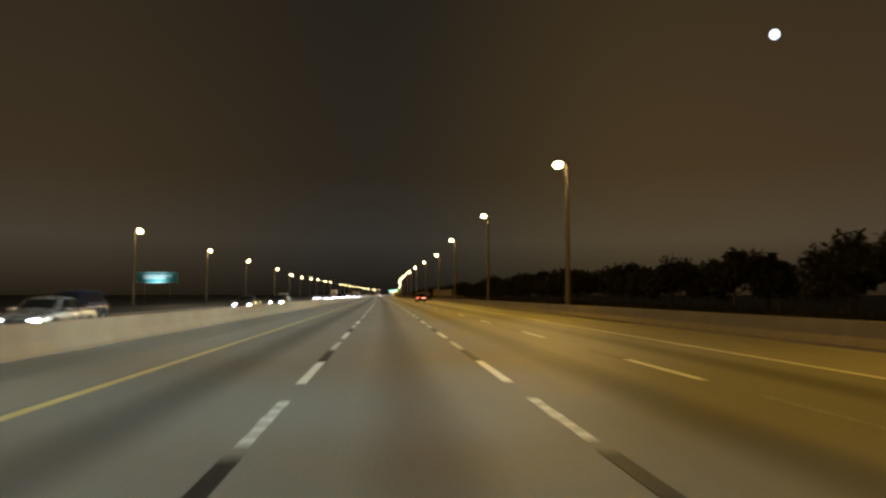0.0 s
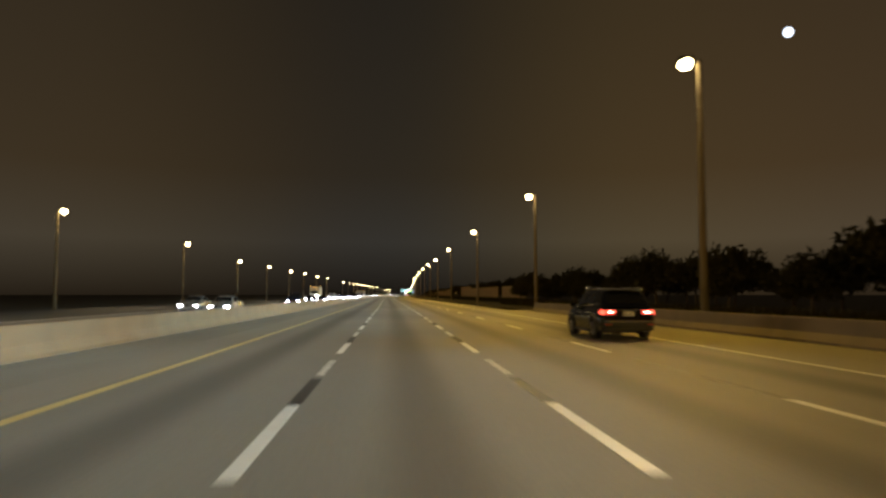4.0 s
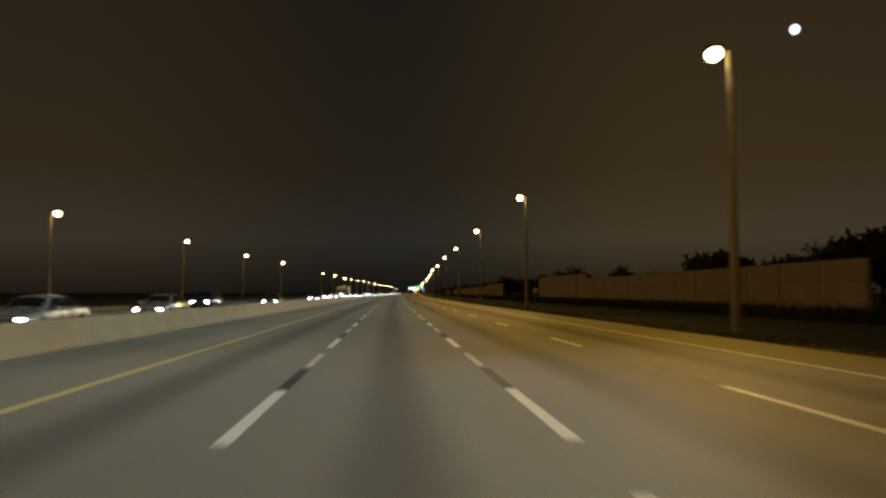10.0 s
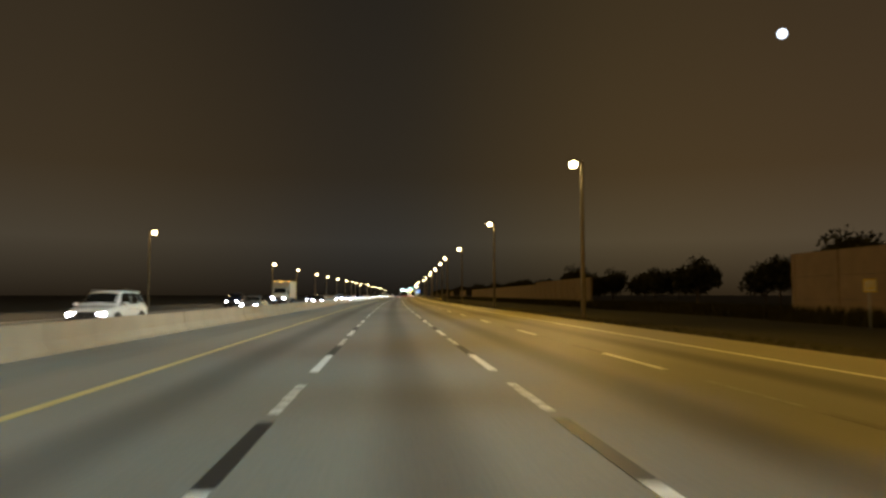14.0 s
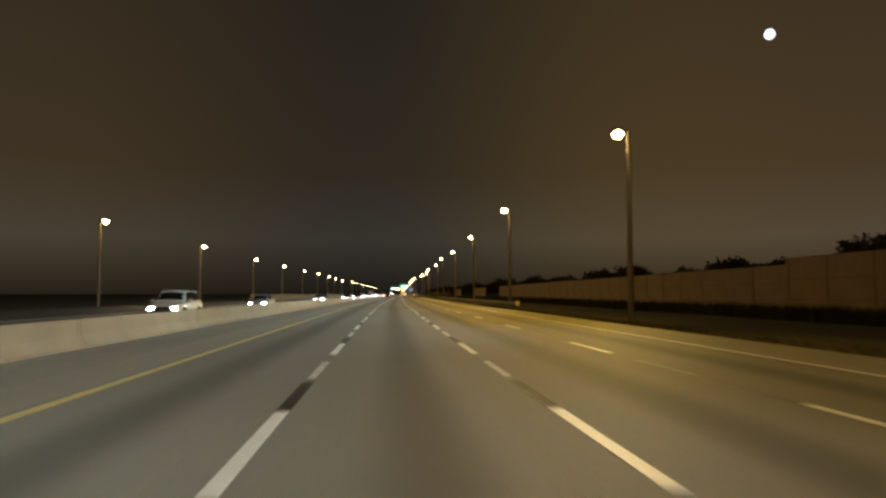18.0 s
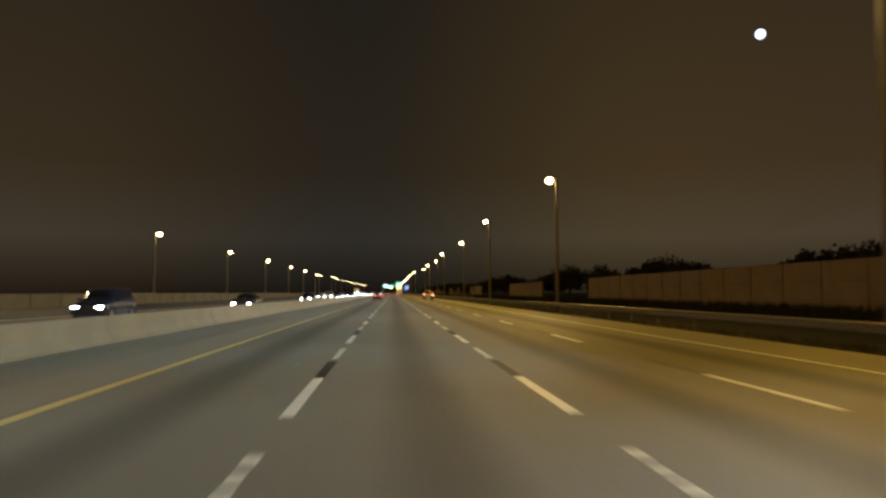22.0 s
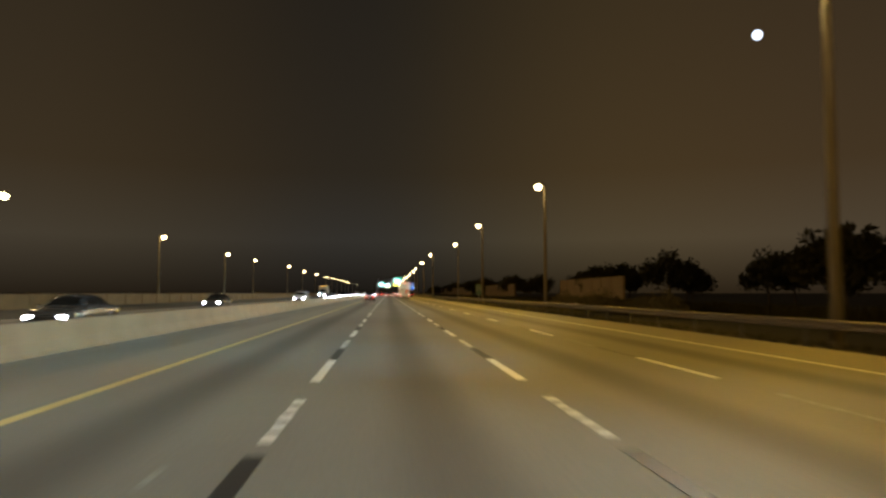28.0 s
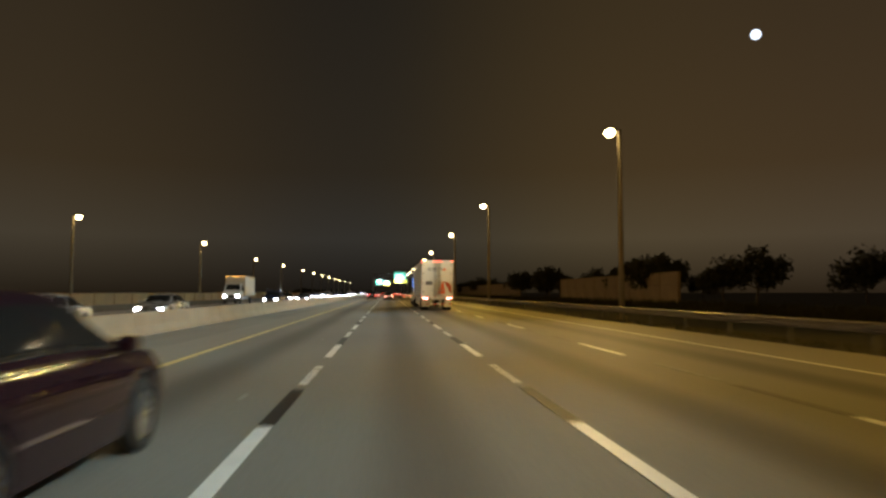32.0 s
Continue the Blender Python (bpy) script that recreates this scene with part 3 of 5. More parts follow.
def pane(name, pts, half, lean, z_lean, ob, glass=GLASS_DARK):
    """A side window on both flanks, from its outline (y, z)."""
    for sx in (-1, 1):
        bm = bmesh.new()
        outer = [bm.verts.new((sx * (half + 0.008 - lean * (z - z_lean)), y, z)) for y, z in pts]
        inner = [bm.verts.new((sx * (half - 0.02 - lean * (z - z_lean)), y, z)) for y, z in pts]
        bm.faces.new(outer)
        bm.faces.new(inner[::-1])
        for i in range(len(pts)):
            bm.faces.new((outer[i], outer[(i + 1) % len(pts)], inner[(i + 1) % len(pts)], inner[i]))
        part(name, bm, glass, ob, "dark tinted glass")


def slab(name, a, b, wa, wb, push, ob, material=GLASS_DARK, label="dark tinted glass"):
    """A pane across the car between the lines a and b (y, z), of half widths wa and wb, set proud by push (y, z)."""
    bm = bmesh.new()
    out = [bm.verts.new((x, y + push[0], z + push[1])) for x, (y, z) in ((-wa, a), (wa, a), (wb, b), (-wb, b))]
    inn = [bm.verts.new((x, y - push[0], z - push[1])) for x, (y, z) in ((-wa, a), (wa, a), (wb, b), (-wb, b))]
    bm.faces.new(out)
    bm.faces.new(inn[::-1])
    for i in range(4):
        bm.faces.new((out[i], out[(i + 1) % 4], inn[(i + 1) % 4], inn[i]))
    return part(name, bm, material, ob, label)


# body tables: along the car, sill height, waist height, top height, and half widths at the flank, the waist and the roof's edge
SUV_SHAPE = [(-2.37, 0.40, 0.93, 0.98, 0.76, 0.70, 0.62), (-2.33, 0.37, 0.98, 1.07, 0.85, 0.78, 0.69), (-2.22, 0.34, 1.03, 1.20, 0.91, 0.84, 0.70), (-2.06, 0.31, 1.05, 1.43, 0.93, 0.86, 0.68),
             (-1.92, 0.29, 1.05, 1.59, 0.935, 0.87, 0.66), (-1.75, 0.27, 1.05, 1.655, 0.94, 0.875, 0.65), (-1.2, 0.26, 1.05, 1.70, 0.94, 0.88, 0.655), (-0.3, 0.25, 1.03, 1.725, 0.94, 0.88, 0.665),
             (0.3, 0.25, 1.01, 1.70, 0.94, 0.88, 0.66), (0.55, 0.25, 1.01, 1.61, 0.94, 0.88, 0.66), (1.15, 0.25, 1.00, 1.15, 0.93, 0.865, 0.72), (1.35, 0.26, 0.98, 1.05, 0.92, 0.85, 0.76),
             (1.9, 0.27, 0.92, 0.99, 0.90, 0.82, 0.74), (2.2, 0.28, 0.82, 0.89, 0.84, 0.76, 0.69), (2.32, 0.30, 0.70, 0.76, 0.77, 0.70, 0.62), (2.37, 0.33, 0.60, 0.66, 0.68, 0.62, 0.54)]
SEDAN_SHAPE = [(-2.37, 0.38, 0.84, 0.88, 0.74, 0.68, 0.60), (-2.32, 0.34, 0.89, 0.96, 0.82, 0.76, 0.68), (-2.15, 0.30, 0.93, 1.00, 0.87, 0.81, 0.72), (-1.72, 0.26, 0.95, 1.04, 0.90, 0.835, 0.68),
               (-1.5, 0.24, 0.95, 1.13, 0.905, 0.84, 0.64), (-1.05, 0.22, 0.95, 1.36, 0.905, 0.845, 0.60), (-0.6, 0.22, 0.945, 1.43, 0.905, 0.845, 0.595), (-0.2, 0.22, 0.94, 1.45, 0.905, 0.845, 0.60),
               (0.3, 0.22, 0.93, 1.41, 0.905, 0.845, 0.60), (0.55, 0.22, 0.92, 1.32, 0.905, 0.84, 0.61), (1.05, 0.22, 0.91, 1.03, 0.90, 0.83, 0.68), (1.25, 0.22, 0.89, 0.96, 0.895, 0.82, 0.72),
               (1.9, 0.24, 0.83, 0.88, 0.87, 0.79, 0.71), (2.2, 0.26, 0.74, 0.79, 0.81, 0.74, 0.66), (2.33, 0.28, 0.62, 0.67, 0.72, 0.66, 0.58), (2.37, 0.31, 0.54, 0.58, 0.64, 0.59, 0.50)]
PICKUP_SHAPE = [(-0.96, 0.46, 1.14, 1.79, 0.955, 0.92, 0.745), (-0.90, 0.45, 1.15, 1.85, 0.965, 0.93, 0.76), (-0.5, 0.44, 1.15, 1.885, 0.97, 0.93, 0.765), (0.5, 0.44, 1.14, 1.875, 0.97, 0.93, 0.765),
                (0.75, 0.44, 1.14, 1.80, 0.97, 0.93, 0.765), (1.5, 0.44, 1.13, 1.24, 0.965, 0.92, 0.80), (1.7, 0.44, 1.12, 1.17, 0.96, 0.91, 0.83), (2.5, 0.45, 1.05, 1.11, 0.95, 0.89, 0.81),
                (2.78, 0.46, 0.95, 1.02, 0.91, 0.85, 0.78), (2.87, 0.48, 0.84, 0.90, 0.84, 0.79, 0.72)]


def section(shape, y):
    """The outline of a car body across y: from the sill up the flank to the middle of the roof and down the other side, as (x, z)."""
    ys = [r[0] for r in shape]
    z0, zb, zr, wm, wb, wr = [float(np.mean([np.interp(y + e, ys, [r[i] for r in shape]) for e in (-0.05, -0.025, 0.0, 0.025, 0.05)])) for i in range(1, 7)]
    zm = z0 + (zb - z0) * 0.55
    half = [(wm * 0.955, z0), (wm * 0.985, z0 + (zm - z0) * 0.35), (wm, zm), (wm * 0.99, zm + (zb - zm) * 0.55), (wb + 0.015, zb - 0.035), (wb - 0.02, zb + 0.02),
            (wb * 0.52 + wr * 0.48, zb + (zr - zb) * 0.52), (wr, zr - 0.075 * min(1, (zr - zb) * 4)), (wr * 0.90, zr - 0.03 * min(1, (zr - zb) * 4)), (wr * 0.5, zr), (0.0, zr + 0.012)]
    return half + [(-x, z) for x, z in half[-2::-1]]


def shell(shape, wheels, r, zc, name, material, ob):
    """The painted body with its wheel arches, lofted along the car."""
    stations = set(np.round(np.linspace(shape[0][0], shape[-1][0], 54), 3))
    for w in wheels:
        stations |= set(np.round([w - r * math.cos(math.pi * i / 12) for i in range(13)], 3))
    verts, faces = [], []
    stations = sorted(stations)
    for y in stations:
        row = section(shape, y)
        lift = max([zc + math.sqrt(max(0.0, r * r - (y - w) ** 2)) for w in wheels if abs(y - w) <= r] + [0.0])
        for x, z in row:
            verts.append((x, y, max(z, lift) if z < 0.85 else z))
    m = len(row)
    for i in range(len(stations) - 1):
        for j in range(m - 1):
            faces.append((i * m + j, i * m + j + 1, (i + 1) * m + j + 1, (i + 1) * m + j))
    sides = len(faces)
    faces += [tuple(range(m)), tuple(range((len(stations) - 1) * m + m - 1, (len(stations) - 1) * m - 1, -1))]
    me = bpy.data.meshes.new(name)
    me.from_pydata(verts, [], faces)
    me.materials.append(material)
    me.polygons.foreach_set("use_smooth", [i < sides for i in range(len(faces))])
    return part(name, me, material, ob)


def skin(name, shape, ya, yb, a, b, ob, material=GLASS_DARK, label="dark tinted glass", out=0.008, mirror=True):
    """A panel that lies on the body: between the section's places a and b, from ya to yb along the car (each a pair: at a, at b)."""
    last = 20
    for side in (0, 1) if mirror else (0,):
        p, q = (a, b) if not side else (last - a, last - b)
        ny, nv = 9, 6
        grid = {}
        for i in range(nv + 1):
            v = p + (q - p) * i / nv
            k = min(last - 1, max(0, int(v)))
            for j in range(ny + 1):
                y = (ya[0] + (ya[1] - ya[0]) * i / nv) * (1 - j / ny) + (yb[0] + (yb[1] - yb[0]) * i / nv) * j / ny
                sec = section(shape, y)
                x = sec[k][0] + (sec[k + 1][0] - sec[k][0]) * (v - k)
                z = sec[k][1] + (sec[k + 1][1] - sec[k][1]) * (v - k)
                s1, s0 = section(shape, y + 0.03), section(shape, y - 0.03)
                t = Vector((sec[k + 1][0] - sec[k][0], 0, sec[k + 1][1] - sec[k][1]))
                n = t.cross(Vector((s1[k][0] - s0[k][0], 0.06, s1[k][1] - s0[k][1])))
                n = n.normalized()
                if n.x * x + n.z * (z - 0.6) < 0:
                    n = -n
                grid[i, j] = (Vector((x, y, z)) + n * out, Vector((x, y, z)) - n * 0.02)
        verts = [grid[i, j][0] for i in range(nv + 1) for j in range(ny + 1)]
        faces = [(i * (ny + 1) + j, i * (ny + 1) + j + 1, (i + 1) * (ny + 1) + j + 1, (i + 1) * (ny + 1) + j) for i in range(nv) for j in range(ny)]
        rim = [(i, 0) for i in range(nv + 1)] + [(nv, j) for j in range(1, ny + 1)] + [(i, ny) for i in range(nv - 1, -1, -1)] + [(0, j) for j in range(ny - 1, 0, -1)]
        base = len(verts)
        verts += [grid[c][1] for c in rim]
        n = len(rim)
        for k in range(n):
            i, j = rim[k]
            i2, j2 = rim[(k + 1) % n]
            faces.append((i * (ny + 1) + j, base + k, base + (k + 1) % n, i2 * (ny + 1) + j2))
        me = bpy.data.meshes.new(name)
        me.from_pydata(verts, [], faces)
        bm = bmesh.new()
        bm.from_mesh(me)
        bpy.data.meshes.remove(me)
        part(name, bm, material, ob, label, True)


def suv(paint, label, group="", oncoming=False, rails=True, spokes=10, plate=True):
    """A tall estate car with five doors."""
    ob = thing("suv", Matrix.Identity(4), label, "car", group)
    P = PAINTS[paint]
    S = SUV_SHAPE
    shell(S, (-1.38, 1.42), 0.41, 0.36, "body", P, ob)
    skin("rear_window", S, (-2.19, -2.19), (-1.93, -1.93), 7.3, 12.7, ob, mirror=False)
    skin("windscreen", S, (0.60, 0.60), (1.10, 1.10), 7.3, 12.7, ob, mirror=False)
    skin("front_window", S, (-0.33, -0.33), (1.02, 0.45), 5.15, 6.85, ob)
    skin("back_window", S, (-1.22, -1.18), (-0.40, -0.40), 5.15, 6.85, ob)
    skin("quarter_window", S, (-1.86, -1.72), (-1.29, -1.25), 5.3, 6.8, ob)
    for sx in (-1, 1):
        for y in (-1.38, 1.42):
            bm = bmesh.new()
            n = 16
            pts = [[(sx * (0.945 - (0.0 if abs(math.cos(a)) < 0.9 else 0.005)), y - rr * math.cos(a), 0.36 + rr * math.sin(a)) for a in [math.pi * k / n for k in range(n + 1)]] for rr in (0.40, 0.45)]
            rows = [[bm.verts.new((x + dx * sx, yy, zz)) for x, yy, zz in pts[k]] for k, dx in ((0, 0.004), (1, 0.004), (1, -0.05), (0, -0.12))]
            for k in range(n):
                for a, b in ((0, 1), (1, 2), (3, 0)):
                    bm.faces.new((rows[a][k], rows[a][k + 1], rows[b][k + 1], rows[b][k]))
            part("wheel_arch", bm, BLACK_PLASTIC, ob, "black plastic wheel arch trim")
    if rails:
        for sx in (-1, 1):
            bm = bmesh.new()
            rod(bm, (sx * 0.66, -1.7, 1.715), (sx * 0.66, 0.3, 1.75), 0.018)
            for y in (-1.65, -0.7, 0.25):
                rod(bm, (sx * 0.66, y, 1.63), (sx * 0.66, y, 1.735), 0.016)
            part("roof_rail", bm, CHROME, ob, "bright metal roof rail", True)
    part("spoiler", boxed(-0.62, 0.62, -2.06, -1.72, 1.615, 1.66, 0.02), P, ob)
    part("rear_bumper", boxed(-0.80, 0.80, -2.43, -2.24, 0.40, 0.66, 0.06), P if paint != "black" else BLACK_PLASTIC, ob)
    part("rear_skirt", boxed(-0.74, 0.74, -2.41, -2.2, 0.30, 0.42, 0.03), BLACK_PLASTIC, ob, "black plastic lower bumper")
    part("front_bumper", boxed(-0.78, 0.78, 2.24, 2.42, 0.34, 0.62, 0.05), BLACK_PLASTIC, ob)
    part("grille", boxed(-0.42, 0.42, 2.30, 2.385, 0.62, 0.82, 0.02), DARK_METAL, ob)
    if paint == "black":
        part("bumper_trim", boxed(-0.79, 0.79, -2.445, -2.425, 0.60, 0.645, 0.008), CHROME, ob, "bright chrome strip across the bumper")
    part("garnish", boxed(-0.46, 0.46, -2.385, -2.33, 0.985, 1.015, 0.008), CHROME, ob, "chrome trim strip")
    lamps_pair(ob, "tail_light", 0.46, 0.76, -2.385, -2.25, 0.865, 0.985, TAIL if not oncoming else REFLECT_RED, "lit red tail light" if not oncoming else "", None if oncoming else TAIL_CORE)
    skin("tail_light_wrap", S, (-2.33, -2.33), (-2.10, -2.16), 2.9, 4.0, ob, TAIL if not oncoming else REFLECT_RED, "red lamp glass round the corner", 0.01)
    lamps_pair(ob, "reflector", 0.60, 0.82, -2.445, -2.40, 0.50, 0.545, REFLECT_RED, "small red reflector")
    lamps_pair(ob, "headlight", 0.46, 0.74, 2.14, 2.345, 0.64, 0.78, HEAD if oncoming else HEAD_OFF, "lit white headlight" if oncoming else "")
    if plate:
        p = part("number_plate", boxed(-0.17, 0.17, -2.40, -2.335, 0.80, 0.945, 0.006), PLATE, ob, "white number plate")
        bm = bmesh.new()
        for i in range(6):
            box(bm, -0.135 + 0.047 * i, -0.105 + 0.047 * i, -2.404, -2.396, 0.835, 0.905)
        part("plate_bars", bm, PLATE_INK, p)
    for sx in (-1, 1):
        part("mirror", boxed(*sorted((sx * 0.92, sx * 1.12)), 0.72, 0.90, 1.04, 1.20, 0.04), P, ob)
        for y in (-0.95, 0.05):
            part("door_handle", boxed(*sorted((sx * 0.91, sx * 0.965)), y, y + 0.2, 0.87, 0.905, 0.01), CHROME, ob)
        part("sill", boxed(*sorted((sx * 0.88, sx * 0.955)), -0.92, 0.94, 0.24, 0.33, 0.02), BLACK_PLASTIC if paint != "red" else CHROME, ob)
        for y in (-1.38, 1.42):
            wheel(ob, sx * 0.95, y, 0.36, 0.24, spokes)
    part("underside", boxed(-0.78, 0.78, -2.1, 2.1, 0.24, 0.5), BLACK_PLASTIC, ob)
    for sx in (-0.5, 0.5):
        part("exhaust", rod(bmesh.new(), (sx, -2.46, 0.31), (sx, -2.1, 0.31), 0.035), CHROME, ob, smooth=True)
    return ob


def sedan(paint, label, group="", oncoming=False, spokes=10):
    """A saloon car."""
    ob = thing("sedan", Matrix.Identity(4), label, "car", group)
    P = PAINTS[paint]
    S = SEDAN_SHAPE
    shell(S, (-1.36, 1.40), 0.38, 0.33, "body", P, ob)
    skin("rear_window", S, (-1.62, -1.62), (-1.12, -1.12), 7.3, 12.7, ob, mirror=False)
    skin("windscreen", S, (0.50, 0.50), (1.05, 1.05), 7.3, 12.7, ob, mirror=False)
    skin("front_window", S, (-0.24, -0.24), (0.92, 0.42), 5.15, 6.85, ob)
    skin("back_window", S, (-1.32, -0.98), (-0.31, -0.31), 5.15, 6.85, ob)
    skin("waist_trim", S, (-1.45, -1.45), (0.95, 0.95), 4.3, 4.8, ob, CHROME, "thin bright trim under the windows", 0.006)
    for sx in (-1, 1):
        for y in (-0.85, 0.15):
            part("door_handle", boxed(*sorted((sx * 0.875, sx * 0.93)), y, y + 0.2, 0.76, 0.79, 0.01), P, ob)
    part("rear_bumper", boxed(-0.77, 0.77, -2.42, -2.26, 0.36, 0.60, 0.05), P, ob)
    part("front_bumper", boxed(-0.75, 0.75, 2.24, 2.40, 0.30, 0.52, 0.05), P, ob)
    part("grille", boxed(-0.36, 0.36, 2.28, 2.37, 0.52, 0.66, 0.02), DARK_METAL, ob)
    lamps_pair(ob, "tail_light", 0.44, 0.73, -2.385, -2.2, 0.72, 0.86, TAIL if not oncoming else REFLECT_RED, "lit red tail light" if not oncoming else "", None if oncoming else TAIL_CORE)
    lamps_pair(ob, "headlight", 0.44, 0.72, 2.12, 2.35, 0.54, 0.68, HEAD if oncoming else HEAD_OFF, "lit white headlight" if oncoming else "")
    part("number_plate", boxed(-0.17, 0.17, -2.40, -2.33, 0.70, 0.84, 0.006), PLATE, ob, "white number plate")
    for sx in (-1, 1):
        part("mirror", boxed(*sorted((sx * 0.88, sx * 1.06)), 0.62, 0.78, 0.93, 1.06, 0.04), P, ob)
        for y in (-1.36, 1.40):
            wheel(ob, sx * 0.91, y, 0.33, 0.22, spokes)
    part("underside", boxed(-0.74, 0.74, -2.1, 2.1, 0.2, 0.45), BLACK_PLASTIC, ob)
    return ob


def pickup(label):
    """A double-cab pickup: cab, open bed with a tailgate."""
    ob = thing("pickup_truck", Matrix.Identity(4), label, "pickup truck")
    P = PAINTS["cream"]
    S = PICKUP_SHAPE
    shell(S, (1.85,), 0.47, 0.42, "body", P, ob)
    prof = [(-2.85, 0.62), (-2.87, 0.80), (-0.97, 0.80), (-0.97, 0.44), (-1.35, 0.44)] + arch(-1.82, 0.46, z=0.42) + [(-2.4, 0.50)]
    part("bed_body", prism(prof, 0.975, 0.0, 0.8, 0.02, 2), P, ob)
    for sx in (-1, 1):
        part("bed_side", boxed(*sorted((sx * 0.90, sx * 0.985)), -2.86, -0.96, 0.76, 1.24, 0.03), P, ob)
    part("bed_floor", boxed(-0.88, 0.88, -2.80, -0.97, 0.80, 0.84), BLACK_PLASTIC, ob, "black bed liner")
    g = part("tailgate", boxed(-0.80, 0.80, -2.92, -2.83, 0.74, 1.25, 0.03), PAINTS["pale"], ob, "pale tailgate")
    part("latch", boxed(-0.13, 0.13, -2.935, -2.91, 1.10, 1.16, 0.012), BLACK_PLASTIC, g, "black latch handle")
    part("rear_bumper", boxed(-0.93, 0.93, -3.06, -2.86, 0.50, 0.72, 0.05), BLACK_PLASTIC, ob, "dark step bumper")
    lamps_pair(ob, "tail_light", 0.80, 0.985, -2.93, -2.78, 0.93, 1.20, TAIL, "lit red tail light", TAIL_CORE)
    lamps_pair(ob, "headlight", 0.62, 0.95, 2.70, 2.88, 0.82, 1.02, HEAD_OFF, "")
    part("grille", boxed(-0.58, 0.58, 2.80, 2.92, 0.66, 1.0, 0.03), CHROME, ob)
    part("front_bumper", boxed(-0.95, 0.95, 2.78, 3.0, 0.45, 0.68, 0.05), CHROME, ob)
    slab("rear_window", (-0.975, 1.26), (-0.955, 1.74), 0.74, 0.68, (-0.012, 0.0), ob)
    skin("windscreen", S, (0.82, 0.82), (1.46, 1.46), 7.3, 12.7, ob, mirror=False)
    skin("front_window", S, (0.12, 0.12), (1.30, 0.70), 5.2, 6.8, ob)
    skin("back_window", S, (-0.76, -0.72), (0.05, 0.05), 5.2, 6.8, ob)
    for sx in (-1, 1):
        part("side_step", boxed(*sorted((sx * 0.90, sx * 1.03)), -0.85, 1.25, 0.40, 0.45, 0.02), CHROME, ob, "bright metal side step")
        part("wheel_lip", ring(bmesh.new(), -0.02, 0.02, 0.46, 0.50), P, ob).matrix_local = pose(sx * 0.955, -1.82, 0.42)
    p = part("number_plate", boxed(-0.16, 0.16, -3.08, -3.055, 0.55, 0.69, 0.005), PLATE, ob, "white number plate")
    bm = bmesh.new()
    for i in range(6):
        box(bm, -0.13 + 0.045 * i, -0.10 + 0.045 * i, -3.084, -3.078, 0.585, 0.65)
    part("plate_bars", bm, PLATE_INK, p)
    part("hitch", boxed(-0.05, 0.05, -3.14, -2.8, 0.42, 0.49, 0.01), DARK_METAL, ob)
    for sx in (-1, 1):
        part("mirror", boxed(*sorted((sx * 0.96, sx * 1.18)), 1.05, 1.20, 1.20, 1.42, 0.04), BLACK_PLASTIC, ob)
        for y in (-0.55, 0.3):
            part("door_handle", boxed(*sorted((sx * 0.93, sx * 0.985)), y, y + 0.22, 1.03, 1.07, 0.01), CHROME, ob)
        for y in (-1.82, 1.85):
            wheel(ob, sx * 0.99, y, 0.40, 0.27, 8)
    part("cab_lamp", boxed(-0.16, 0.16, -0.86, -0.80, 1.80, 1.84, 0.01), REFLECT_RED, ob, "red high brake lamp")
    part("underside", boxed(-0.70, 0.70, -2.7, 2.5, 0.40, 0.7), BLACK_PLASTIC, ob)
    return ob


